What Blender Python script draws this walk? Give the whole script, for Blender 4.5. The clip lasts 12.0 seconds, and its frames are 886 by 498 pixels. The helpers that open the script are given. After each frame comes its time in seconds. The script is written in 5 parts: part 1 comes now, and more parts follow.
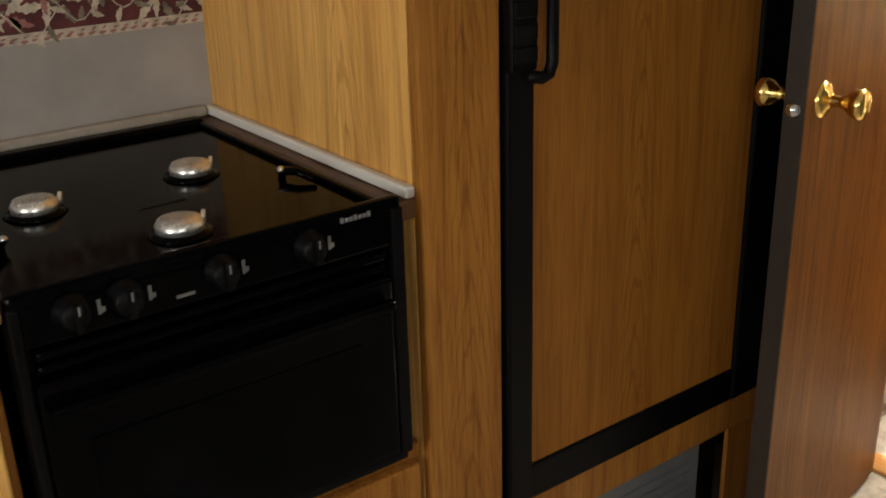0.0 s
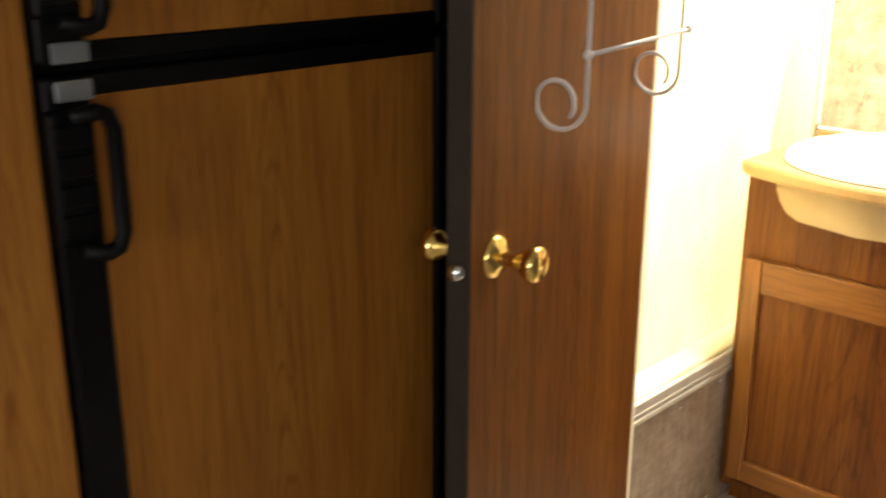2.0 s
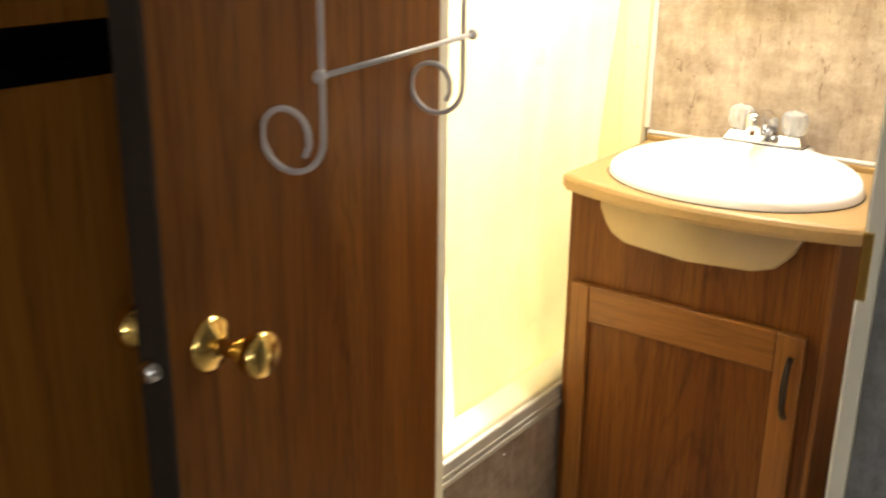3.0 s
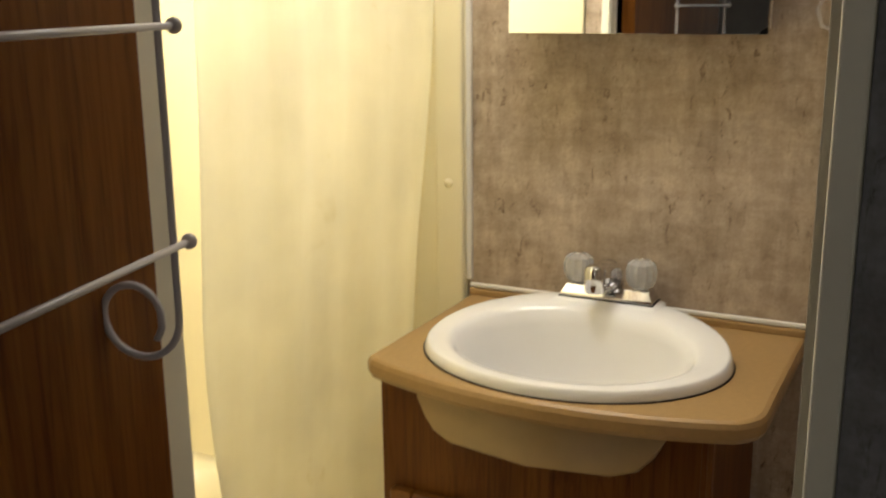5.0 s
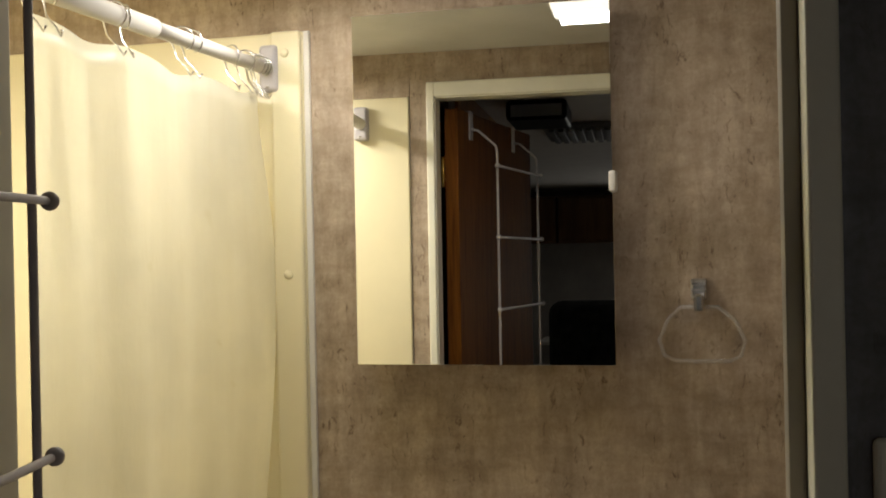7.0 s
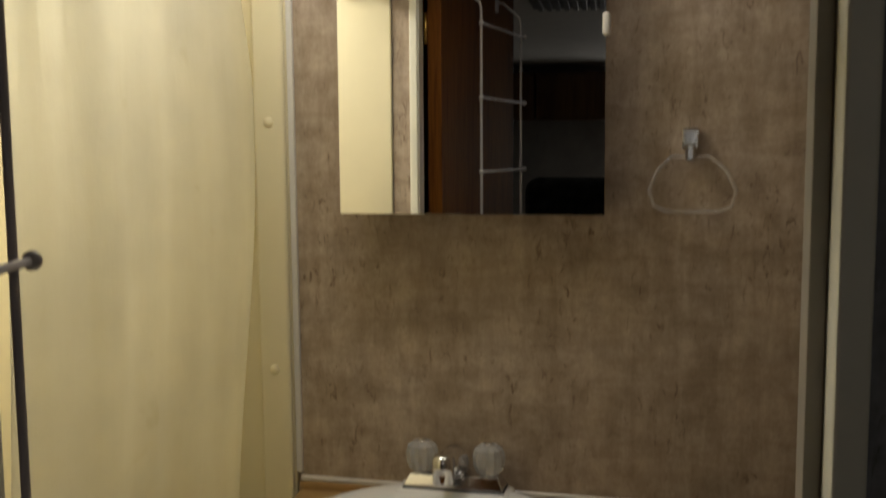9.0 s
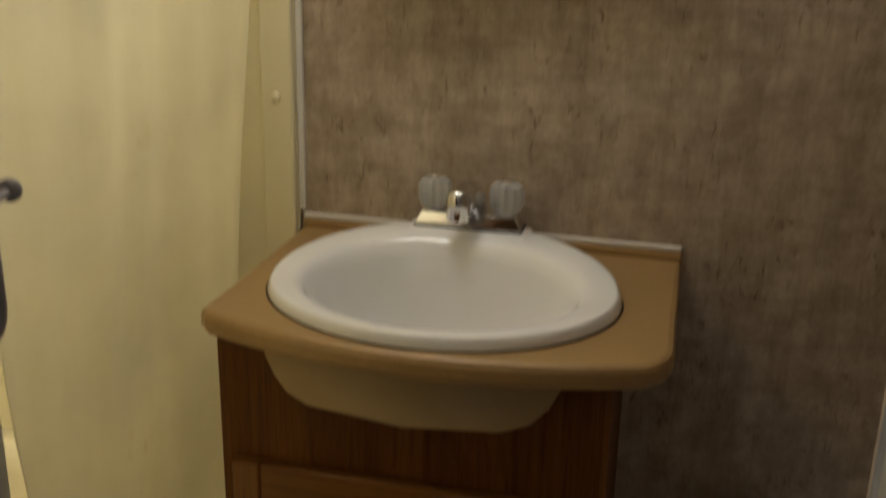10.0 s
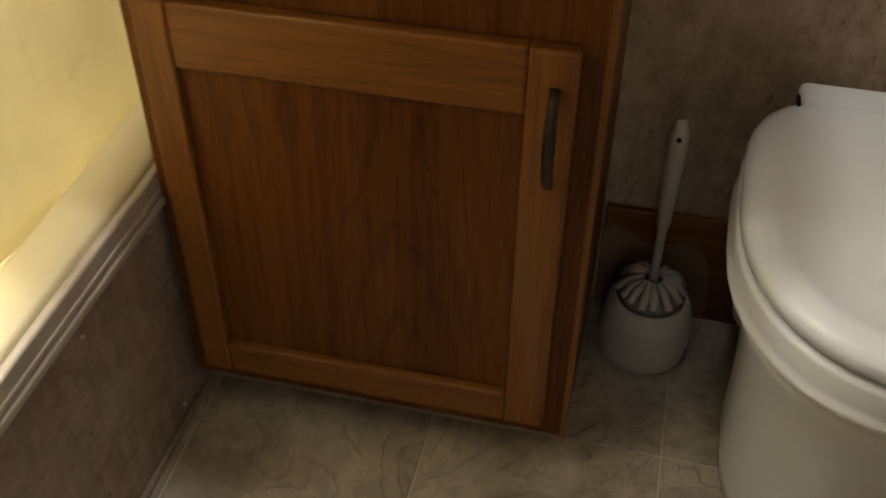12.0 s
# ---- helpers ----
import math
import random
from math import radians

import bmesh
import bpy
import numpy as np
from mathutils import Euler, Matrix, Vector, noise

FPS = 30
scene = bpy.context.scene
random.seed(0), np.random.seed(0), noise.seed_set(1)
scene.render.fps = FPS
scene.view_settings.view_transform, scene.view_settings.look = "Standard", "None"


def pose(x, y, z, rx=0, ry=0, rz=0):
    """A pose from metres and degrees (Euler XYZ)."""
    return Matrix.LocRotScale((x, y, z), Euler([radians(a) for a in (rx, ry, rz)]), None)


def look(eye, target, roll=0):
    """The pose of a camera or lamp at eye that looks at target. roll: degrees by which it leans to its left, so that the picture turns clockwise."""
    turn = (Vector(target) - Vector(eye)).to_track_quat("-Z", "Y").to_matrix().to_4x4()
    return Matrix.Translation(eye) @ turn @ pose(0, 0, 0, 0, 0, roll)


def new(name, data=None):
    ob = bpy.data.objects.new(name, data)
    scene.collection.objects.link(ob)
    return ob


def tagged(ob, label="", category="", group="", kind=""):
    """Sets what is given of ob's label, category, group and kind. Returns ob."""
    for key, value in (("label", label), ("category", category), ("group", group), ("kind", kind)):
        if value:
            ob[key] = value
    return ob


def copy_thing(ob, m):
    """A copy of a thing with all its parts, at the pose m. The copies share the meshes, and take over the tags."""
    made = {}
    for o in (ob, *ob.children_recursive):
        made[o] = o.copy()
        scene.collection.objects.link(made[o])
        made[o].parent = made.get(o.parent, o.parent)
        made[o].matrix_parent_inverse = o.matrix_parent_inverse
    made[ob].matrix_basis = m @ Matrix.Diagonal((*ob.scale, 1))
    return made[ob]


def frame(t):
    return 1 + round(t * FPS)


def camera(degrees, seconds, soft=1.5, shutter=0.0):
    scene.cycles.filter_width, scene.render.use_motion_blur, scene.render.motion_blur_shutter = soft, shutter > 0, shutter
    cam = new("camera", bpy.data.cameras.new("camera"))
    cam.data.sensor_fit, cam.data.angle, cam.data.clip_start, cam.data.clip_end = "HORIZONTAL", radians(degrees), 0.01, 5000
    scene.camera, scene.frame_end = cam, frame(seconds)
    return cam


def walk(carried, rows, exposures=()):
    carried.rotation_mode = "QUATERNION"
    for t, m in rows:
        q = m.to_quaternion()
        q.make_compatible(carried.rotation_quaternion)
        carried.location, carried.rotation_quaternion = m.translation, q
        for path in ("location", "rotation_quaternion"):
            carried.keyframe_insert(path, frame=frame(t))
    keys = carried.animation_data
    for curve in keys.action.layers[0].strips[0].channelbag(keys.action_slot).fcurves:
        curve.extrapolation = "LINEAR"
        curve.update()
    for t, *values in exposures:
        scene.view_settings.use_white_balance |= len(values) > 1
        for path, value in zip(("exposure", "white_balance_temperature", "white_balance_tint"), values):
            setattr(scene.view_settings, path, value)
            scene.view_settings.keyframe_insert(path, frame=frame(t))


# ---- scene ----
cam = camera(46.6, 12.0, soft=1.8, shutter=0.5)
EXPOSURE = [(0.0, 1.05), (0.8, 1.2), (1.5, 1.4), (2.0, 1.0), (2.5, 0.6), (3.0, 0.25), (4.8, -1.4), (5.5, -1.85), (6.5, -2.35), (8.5, -2.95), (9.5, -2.75), (10.5, -2.4), (11.5, -1.7), (12.0, -1.2)]
PATH = [
    (0, (0.234, 0.118, 1.275), (1.331, 1.617, 0.534), -1.7),
    (0.5, (0.33, 0.122, 1.275), (1.379, 1.662, 0.547), -2.0),
    (1, (0.395, 0.132, 1.257), (1.494, 1.631, 0.519), -2.0),
    (1.5, (0.498, 0.145, 1.274), (1.744, 1.554, 0.594), -0.7),
    (2, (0.647, 0.191, 1.303), (2.019, 1.509, 0.686), 0.2),
    (2.5, (0.802, 0.253, 1.3), (2.271, 1.452, 0.664), -0.1),
    (3, (0.972, 0.283, 1.3), (2.499, 1.4, 0.653), 0.7),
    (3.2, (1.046, 0.285, 1.316), (2.585, 1.39, 0.676), 1.6),
    (4.8, (1.359, 0.417, 1.336), (3.052, 1.353, 0.828), -0.3),
    (5, (1.372, 0.446, 1.336), (3.1, 1.329, 0.852), -0.6),
    (5.5, (1.403, 0.522, 1.354), (3.227, 1.239, 0.957), -0.0),
    (6, (1.41, 0.553, 1.409), (3.297, 1.168, 1.161), 0.2),
    (6.5, (1.401, 0.556, 1.441), (3.319, 1.115, 1.356), -0.9),
    (6.7, (1.396, 0.556, 1.447), (3.32, 1.103, 1.42), -1.3),
    (8.3, (1.398, 0.569, 1.426), (3.337, 1.055, 1.456), -1.1),
    (8.5, (1.399, 0.57, 1.421), (3.34, 1.053, 1.375), -1.1),
    (9, (1.426, 0.584, 1.391), (3.357, 1.055, 1.167), -0.5),
    (9.5, (1.467, 0.604, 1.347), (3.37, 1.064, 0.934), 0.1),
    (10, (1.528, 0.64, 1.297), (3.371, 1.077, 0.655), 1.2),
    (10.5, (1.591, 0.661, 1.232), (3.327, 1.076, 0.329), 2.5),
    (11, (1.662, 0.669, 1.157), (3.238, 1.058, -0.011), 3.4),
    (11.5, (1.722, 0.663, 1.115), (3.175, 1.047, -0.204), 2.7),
    (12, (1.779, 0.659, 1.088), (3.244, 0.999, -0.231), 0.4),
]
walk(cam, [(t, look(eye, target, roll)) for t, eye, target, roll in PATH], EXPOSURE)
# ---------------------------------------------------------------- light
world = bpy.data.worlds.new("sky")
scene.world = world
world.use_nodes = True
wn = world.node_tree.nodes
sky = wn.new("ShaderNodeTexSky")
sky.sky_type, sky.sun_disc = "NISHITA", False
sky.sun_elevation, sky.sun_rotation = radians(35), radians(200)
wn["Background"].inputs["Strength"].default_value = 0.12
world.node_tree.links.new(sky.outputs[0], wn["Background"].inputs["Color"])


def area_lamp(name, eye, target, sx, sy, watts, colour):
    d = bpy.data.lights.new(name, "AREA")
    d.shape, d.size, d.size_y, d.energy, d.color = "RECTANGLE", sx, sy, watts, colour
    ob = new(name, d)
    ob.matrix_world = look(eye, target)
    return ob


DAY = (1.0, 0.96, 0.90)
WARM = (1.0, 0.95, 0.88)
# daylight in the window openings of the kitchen end wall and side wall
area_lamp("window_daylight_end", (-2.57, 0.05, 1.285), (0.9, 0.9, 1.0), 0.95, 0.62, 19.0, DAY)
area_lamp("window_daylight_side", (-0.10, -0.99, 1.30), (0.75, 1.4, 1.0), 0.90, 0.52, 2.6, DAY)
# lamps over the tub and before the mirror; curtain-side one is added fill
area_lamp("curtain_fill_light", (2.665, 1.08, 1.864), (2.665, 1.08, 0.0), 0.08, 0.19, 11.5, WARM)
area_lamp("tub_lamp_light", (2.34, 1.53, 1.845), (2.34, 1.53, 0.0), 0.26, 0.09, 39.0, WARM)
area_lamp("sink_lamp_light", (2.575, 0.69, 1.845), (2.575, 0.69, 0.0), 0.09, 0.21, 3.0, WARM)


# ---------------------------------------------------------------- materials
class Mat:
    """A small wrapper to wire a principled material."""

    def __init__(self, name, rough=0.5, metal=0.0, colour=(0.5, 0.5, 0.5)):
        self.m = bpy.data.materials.new(name)
        self.m.use_nodes = True
        self.t = self.m.node_tree
        self.b = self.t.nodes["Principled BSDF"]
        self.b.inputs["Roughness"].default_value = rough
        self.b.inputs["Metallic"].default_value = metal
        self.b.inputs["Base Color"].default_value = (*colour, 1)

    def node(self, kind, **kw):
        n = self.t.nodes.new(kind)
        for k, v in kw.items():
            n.inputs[k].default_value = v
        return n

    def link(self, a, b):
        self.t.links.new(a, b)

    def coords(self, scale, turn=(0, 0, 0)):
        tc = self.node("ShaderNodeTexCoord")
        mp = self.node("ShaderNodeMapping")
        mp.inputs["Scale"].default_value = scale
        mp.inputs["Rotation"].default_value = turn
        self.link(tc.outputs["Object"], mp.inputs["Vector"])
        return mp.outputs[0]

    def noise(self, vec, scale, detail=4.0, rough=0.55, distort=0.0):
        n = self.node("ShaderNodeTexNoise", Scale=scale, Detail=detail, Roughness=rough, Distortion=distort)
        self.link(vec, n.inputs["Vector"])
        return n.outputs["Fac"]

    def ramp(self, fac, stops):
        n = self.t.nodes.new("ShaderNodeValToRGB")
        e = n.color_ramp.elements
        while len(e) < len(stops):
            e.new(0.5)
        for el, (p, c) in zip(e, stops):
            el.position, el.color = p, ((*c, 1) if len(c) == 3 else c)
        self.link(fac, n.inputs["Fac"])
        return n.outputs["Color"]

    def mix(self, a, b, fac, mode="MIX"):
        n = self.t.nodes.new("ShaderNodeMix")
        n.data_type, n.blend_type = "RGBA", mode
        for src, key in ((fac, 0), (a, 6), (b, 7)):
            if isinstance(src, (int, float)):
                n.inputs[key].default_value = src
            elif isinstance(src, tuple):
                n.inputs[key].default_value = (*src, 1)
            else:
                self.link(src, n.inputs[key])
        return n.outputs[2]

    def bump(self, height, strength, dist=0.002):
        n = self.node("ShaderNodeBump", Strength=strength, Distance=dist)
        self.link(height, n.inputs["Height"])
        self.link(n.outputs[0], self.b.inputs["Normal"])

    def base(self, col):
        self.link(col, self.b.inputs["Base Color"])


def flat_sawn(m, axis, centre, pitch, spread):
    """Pointed arches of flat-sawn grain stacked about a vertical line."""
    def op(kind, a, b=None):
        n = m.node("ShaderNodeMath")
        n.operation = kind
        for k, src in enumerate((a, b)):
            if isinstance(src, (int, float)):
                n.inputs[k].default_value = src
            elif src is not None:
                m.link(src, n.inputs[k])
        return n.outputs[0]
    xyz = m.node("ShaderNodeSeparateXYZ")
    m.link(m.coords((1, 1, 1)), xyz.inputs[0])
    wob = op("MULTIPLY", op("SUBTRACT", m.noise(m.coords((1, 1, 0.35)), 7, 3, 0.5), 0.5), 0.05)
    d = op("ADD", op("SUBTRACT", xyz.outputs[axis], centre), wob)
    arch = op("ADD", op("DIVIDE", xyz.outputs[2], pitch), op("POWER", op("ABSOLUTE", op("DIVIDE", d, spread)), 1.6))
    arch = op("ADD", arch, op("MULTIPLY", m.noise(m.coords((1, 1, 0.2)), 40, 3, 0.6), 1.9))
    wave = op("SINE", op("MULTIPLY", arch, 2 * math.pi))
    near = m.ramp(op("ABSOLUTE", d), [(0.0, (1, 1, 1)), (spread * 1.2, (0.75, 0.75, 0.75)), (spread * 3.2, (0.12, 0.12, 0.12))])
    lines = m.ramp(wave, [(0.55, (1, 1, 1)), (0.92, (0.60, 0.50, 0.42))])
    return m.mix((1.0, 1.0, 1.0), lines, near)


def wood(name, light, dark, grain=(1, 1, 0.045), rough=0.42, streak=1.0, gloss=0.32, figure=None):
    """Printed wood: long grain along the axis that grain makes small."""
    m = Mat(name, rough)
    v = m.coords(grain)
    info = m.node("ShaderNodeObjectInfo")
    shift = m.node("ShaderNodeVectorMath")
    shift.operation = "ADD"
    sc = m.node("ShaderNodeVectorMath")
    sc.operation = "SCALE"
    comb = m.node("ShaderNodeCombineXYZ")
    for k in range(3):
        m.link(info.outputs["Random"], comb.inputs[k])
    m.link(comb.outputs[0], sc.inputs[0])
    sc.inputs["Scale"].default_value = 7.0
    m.link(v, shift.inputs[0])
    m.link(sc.outputs[0], shift.inputs[1])
    v = shift.outputs[0]
    broad = m.noise(v, 11, 4, 0.55, 1.0)
    fine = m.noise(v, 130, 6, 0.65, 0.3)
    rings = m.noise(v, 34, 2, 0.5, 2.6)
    mid = tuple((a + b) / 2 for a, b in zip(light, dark))
    c = m.ramp(broad, [(0.3, dark), (0.5, mid), (0.72, light)])
    pore = m.ramp(fine, [(0.36, tuple(x * 0.45 for x in dark)), (0.52, (1, 1, 1))])
    c = m.mix(c, pore, 0.32 * streak, "MULTIPLY")
    ring = m.ramp(rings, [(0.44, (1, 1, 1)), (0.5, (0.55, 0.45, 0.38)), (0.56, (1, 1, 1))])
    c = m.mix(c, ring, 0.42 * streak, "MULTIPLY")
    fig = m.node("ShaderNodeMath")
    fig.operation = "SINE"
    amp = m.node("ShaderNodeMath")
    amp.operation = "MULTIPLY"
    amp.inputs[1].default_value = 62.0
    m.link(m.noise(v, 3.2, 2, 0.4, 0.6), amp.inputs[0])
    m.link(amp.outputs[0], fig.inputs[0])
    c = m.mix(c, m.ramp(fig.outputs[0], [(0.0, (1, 1, 1)), (0.75, (1, 1, 1)), (1.0, (0.66, 0.56, 0.48))]), 0.55 * streak, "MULTIPLY")
    if figure:
        c = m.mix(c, flat_sawn(m, *figure), 0.55, "MULTIPLY")
    m.base(c)
    m.bump(fine, 0.12, 0.001)
    m.b.inputs["Specular IOR Level"].default_value = gloss
    return m.m


def plain(name, colour, rough=0.5, metal=0.0, vary=0.06, scale=9.0, bump=0.0, spec=0.45):
    m = Mat(name, rough, metal, colour)
    v = m.coords((1, 1, 1))
    n = m.noise(v, scale, 5, 0.6)
    lo = tuple(x * (1 - vary * 1.5) for x in colour)
    hi = tuple(min(1, x * (1 + vary)) for x in colour)
    m.base(m.ramp(n, [(0.3, lo), (0.7, hi)]))
    rr = m.noise(v, scale * 5, 4, 0.6)
    mr = m.node("ShaderNodeMapRange")
    m.link(rr, mr.inputs["Value"])
    mr.inputs["To Min"].default_value = max(0.02, rough * 0.8)
    mr.inputs["To Max"].default_value = min(1, rough * 1.25)
    m.link(mr.outputs[0], m.b.inputs["Roughness"])
    if bump:
        m.bump(m.noise(v, scale * 30, 4, 0.6), bump, 0.001)
    m.b.inputs["Specular IOR Level"].default_value = spec
    return m.m


def mottled(name, base, dark, light, grain=(1, 1, 0.4), rough=0.6):
    """Vinyl wall covering: cloudy taupe with short dark scratches."""
    m = Mat(name, rough)
    v = m.coords((1, 1, 1))
    s = m.coords(grain)
    cloud = m.noise(v, 6, 5, 0.6)
    blot = m.noise(v, 26, 5, 0.65)
    fleck = m.noise(s, 95, 5, 0.7, 0.8)
    c = m.ramp(cloud, [(0.3, dark), (0.52, base), (0.72, light)])
    c2 = m.ramp(blot, [(0.35, tuple(x * 0.8 for x in base)), (0.6, light)])
    c = m.mix(c, c2, 0.62)
    fl = m.ramp(fleck, [(0.32, (0.30, 0.23, 0.18)), (0.44, (1, 1, 1))])
    patch = m.ramp(m.noise(v, 11, 4, 0.6), [(0.42, (0, 0, 0)), (0.6, (1, 1, 1))])
    c = m.mix(c, m.mix((1.0, 1.0, 1.0), fl, patch), 0.85, "MULTIPLY")
    for grain_way, size, low in (((1, 1, 0.16), 52, 0.84), ((0.22, 0.22, 1), 40, 0.88), ((1, 1, 0.10), 17, 0.90)):
        brush = m.noise(m.coords(grain_way), size, 4, 0.6, 0.5)
        c = m.mix(c, m.ramp(brush, [(0.34, (low, low * 0.96, low * 0.92)), (0.58, (1.07, 1.06, 1.05))]), 0.75, "MULTIPLY")
    tiny = m.noise(v, 210, 3, 0.6)
    c = m.mix(c, m.ramp(tiny, [(0.32, (0.84, 0.82, 0.78)), (0.62, (1.06, 1.06, 1.06))]), 0.6, "MULTIPLY")
    m.base(c)
    m.bump(fleck, 0.12, 0.001)
    m.b.inputs["Specular IOR Level"].default_value = 0.3
    return m.m


def vinyl_stone(name):
    m = Mat(name, 0.42)
    tc = m.coords((1, 1, 1))
    info = m.node("ShaderNodeObjectInfo")
    comb = m.node("ShaderNodeCombineXYZ")
    for k in range(3):
        m.link(info.outputs["Random"], comb.inputs[k])
    sc = m.node("ShaderNodeVectorMath")
    sc.operation = "SCALE"
    m.link(comb.outputs[0], sc.inputs[0])
    sc.inputs["Scale"].default_value = 11.0
    ad = m.node("ShaderNodeVectorMath")
    ad.operation = "ADD"
    m.link(tc, ad.inputs[0])
    m.link(sc.outputs[0], ad.inputs[1])
    v = ad.outputs[0]
    cloud = m.noise(v, 9, 6, 0.62, 0.8)
    ledge = m.noise(v, 5.5, 5, 0.58, 1.6)
    step = m.ramp(ledge, [(0.40, (0, 0, 0)), (0.43, (0.45, 0.45, 0.45)), (0.54, (0.5, 0.5, 0.5)), (0.565, (1, 1, 1))])
    fine = m.noise(v, 60, 5, 0.6)
    c = m.ramp(cloud, [(0.3, (0.30, 0.262, 0.205)), (0.5, (0.43, 0.385, 0.32)), (0.7, (0.58, 0.535, 0.46))])
    # relief shading in the colour: shaded side and highlight along each ledge
    for at in (0.415, 0.552):
        c = m.mix(c, m.ramp(ledge, [(at - 0.035, (1, 1, 1)), (at, (0.66, 0.60, 0.52)), (at + 0.014, (1.18, 1.16, 1.12)), (at + 0.07, (1, 1, 1))]), 0.42, "MULTIPLY")
    c = m.mix(c, m.ramp(fine, [(0.3, (0.75, 0.72, 0.68)), (0.6, (1, 1, 1))]), 0.6, "MULTIPLY")
    m.base(c)
    m.bump(m.mix(step, cloud, 0.45), 0.8, 0.006)
    return m.m


def glassy(name, colour=(1, 1, 1), rough=0.02, ior=1.47):
    m = Mat(name, rough, 0, colour)
    m.b.inputs["Transmission Weight"].default_value = 1.0
    m.b.inputs["IOR"].default_value = ior
    return m.m


def glow(name, colour, strength):
    m = Mat(name, 0.4, 0, (0.9, 0.88, 0.8))
    m.b.inputs["Emission Color"].default_value = (*colour, 1)
    m.b.inputs["Emission Strength"].default_value = strength
    return m.m


def cloth(name, colour):
    """Thin vinyl curtain that lets some light through."""
    m = Mat(name, 0.34)
    v = m.coords((1, 1, 1))
    n = m.noise(v, 5, 4, 0.6)
    streak = m.noise(m.coords((1, 1, 0.08)), 30, 4, 0.6)
    c = m.ramp(n, [(0.3, tuple(x * 0.9 for x in colour)), (0.65, colour)])
    c = m.mix(c, m.ramp(streak, [(0.3, (0.9, 0.88, 0.82)), (0.6, (1, 1, 1))]), 0.25, "MULTIPLY")
    stain = m.noise(v, 9, 3, 0.5, 0.6)
    c = m.mix(c, m.ramp(stain, [(0.7, (1, 1, 1)), (0.8, (0.8, 0.76, 0.6))]), 0.6, "MULTIPLY")
    m.base(c)
    wrinkle = m.mix(m.noise(v, 7, 4, 0.55, 0.8), m.noise(m.coords((1, 1, 0.3)), 26, 4, 0.6, 0.6), 0.4)
    m.bump(wrinkle, 0.55, 0.008)
    tr = m.node("ShaderNodeBsdfTranslucent")
    m.link(c, tr.inputs["Color"])
    mx = m.node("ShaderNodeMixShader", Fac=0.58)
    m.link(m.b.outputs[0], mx.inputs[1])
    m.link(tr.outputs[0], mx.inputs[2])
    m.link(mx.outputs[0], m.t.nodes["Material Output"].inputs["Surface"])
    return m.m


M_OAK = wood("oak_panel", (0.88, 0.51, 0.145), (0.68, 0.345, 0.085), streak=0.75, figure=(1, 1.30, 0.12, 0.03))
M_STILE = wood("oak_stile", (0.41, 0.178, 0.032), (0.275, 0.106, 0.017), gloss=0.18, figure=(0, 1.01, 0.10, 0.022))
M_FRIDGE = wood("fridge_wood", (0.34, 0.140, 0.022), (0.265, 0.098, 0.013), rough=0.5, streak=0.75, gloss=0.16, figure=(0, 1.345, 0.085, 0.020))
M_DOOR = wood("door_wood", (0.215, 0.082, 0.014), (0.155, 0.053, 0.008), rough=0.48, streak=1.15, gloss=0.10, figure=(0, 0.30, 0.11, 0.03))
M_DOORX = plain("door_edge", (0.024, 0.016, 0.010), 0.6, vary=0.15, spec=0.3)
M_VAN = wood("vanity_wood", (0.175, 0.064, 0.010), (0.122, 0.039, 0.0055), rough=0.48, streak=1.0, gloss=0.2, figure=(1, 0.90, 0.16, 0.05))
M_VANF = wood("vanity_frame_wood", (0.245, 0.101, 0.019), (0.185, 0.069, 0.011), rough=0.42, streak=0.8)
M_VANH = wood("vanity_rail_wood", (0.245, 0.101, 0.019), (0.185, 0.069, 0.011), grain=(1, 0.045, 1), rough=0.42, streak=0.8)
M_THRESH = wood("threshold_wood", (0.55, 0.27, 0.08), (0.42, 0.18, 0.05), grain=(1, 0.05, 1))
M_DARKWOOD = wood("dark_cabinet_wood", (0.16, 0.075, 0.03), (0.09, 0.04, 0.016))
M_BLACK = plain("black_plastic", (0.0016, 0.0016, 0.002), 0.42, vary=0.2, scale=30, spec=0.12)
M_ENAMEL = plain("black_enamel", (0.0010, 0.0010, 0.0013), 0.10, vary=0.2, scale=6, spec=0.065)
M_BGLASS = plain("oven_glass", (0.0008, 0.0008, 0.001), 0.08, vary=0.1, spec=0.05)
M_GREYMETAL = plain("grey_metal", (0.16, 0.17, 0.18), 0.45, 0.3, vary=0.12)
M_ALU = plain("burner_aluminium", (0.93, 0.91, 0.87), 0.28, 0.9, vary=0.12, scale=60)
M_CHROME = plain("chrome", (0.75, 0.75, 0.76), 0.09, 1.0, vary=0.04)
M_BRASS = plain("brass", (0.86, 0.60, 0.19), 0.16, 1.0, vary=0.08)
M_BRONZE = plain("dark_bronze", (0.045, 0.03, 0.02), 0.42, 0.6, vary=0.2)
M_RACK = plain("rack_paint", (0.50, 0.47, 0.47), 0.36, vary=0.06)
M_WHITE = plain("white_trim", (0.74, 0.71, 0.65), 0.42, vary=0.05)
M_EDGE = plain("tub_edge_trim", (0.50, 0.455, 0.385), 0.45, vary=0.10, scale=20)
M_KTRIM = plain("caulked_trim", (0.36, 0.33, 0.28), 0.5, vary=0.12, scale=14)
M_PORC = plain("porcelain", (0.90, 0.89, 0.87), 0.12, vary=0.02, scale=4)
M_TOILET = plain("toilet_plastic", (0.76, 0.80, 0.85), 0.32, vary=0.03, scale=5)
# cream taken down to tan to hold the shade under the countertop
M_BOWLSHADE = plain("shaded_bowl_underside", (0.38, 0.27, 0.13), 0.42, vary=0.08)
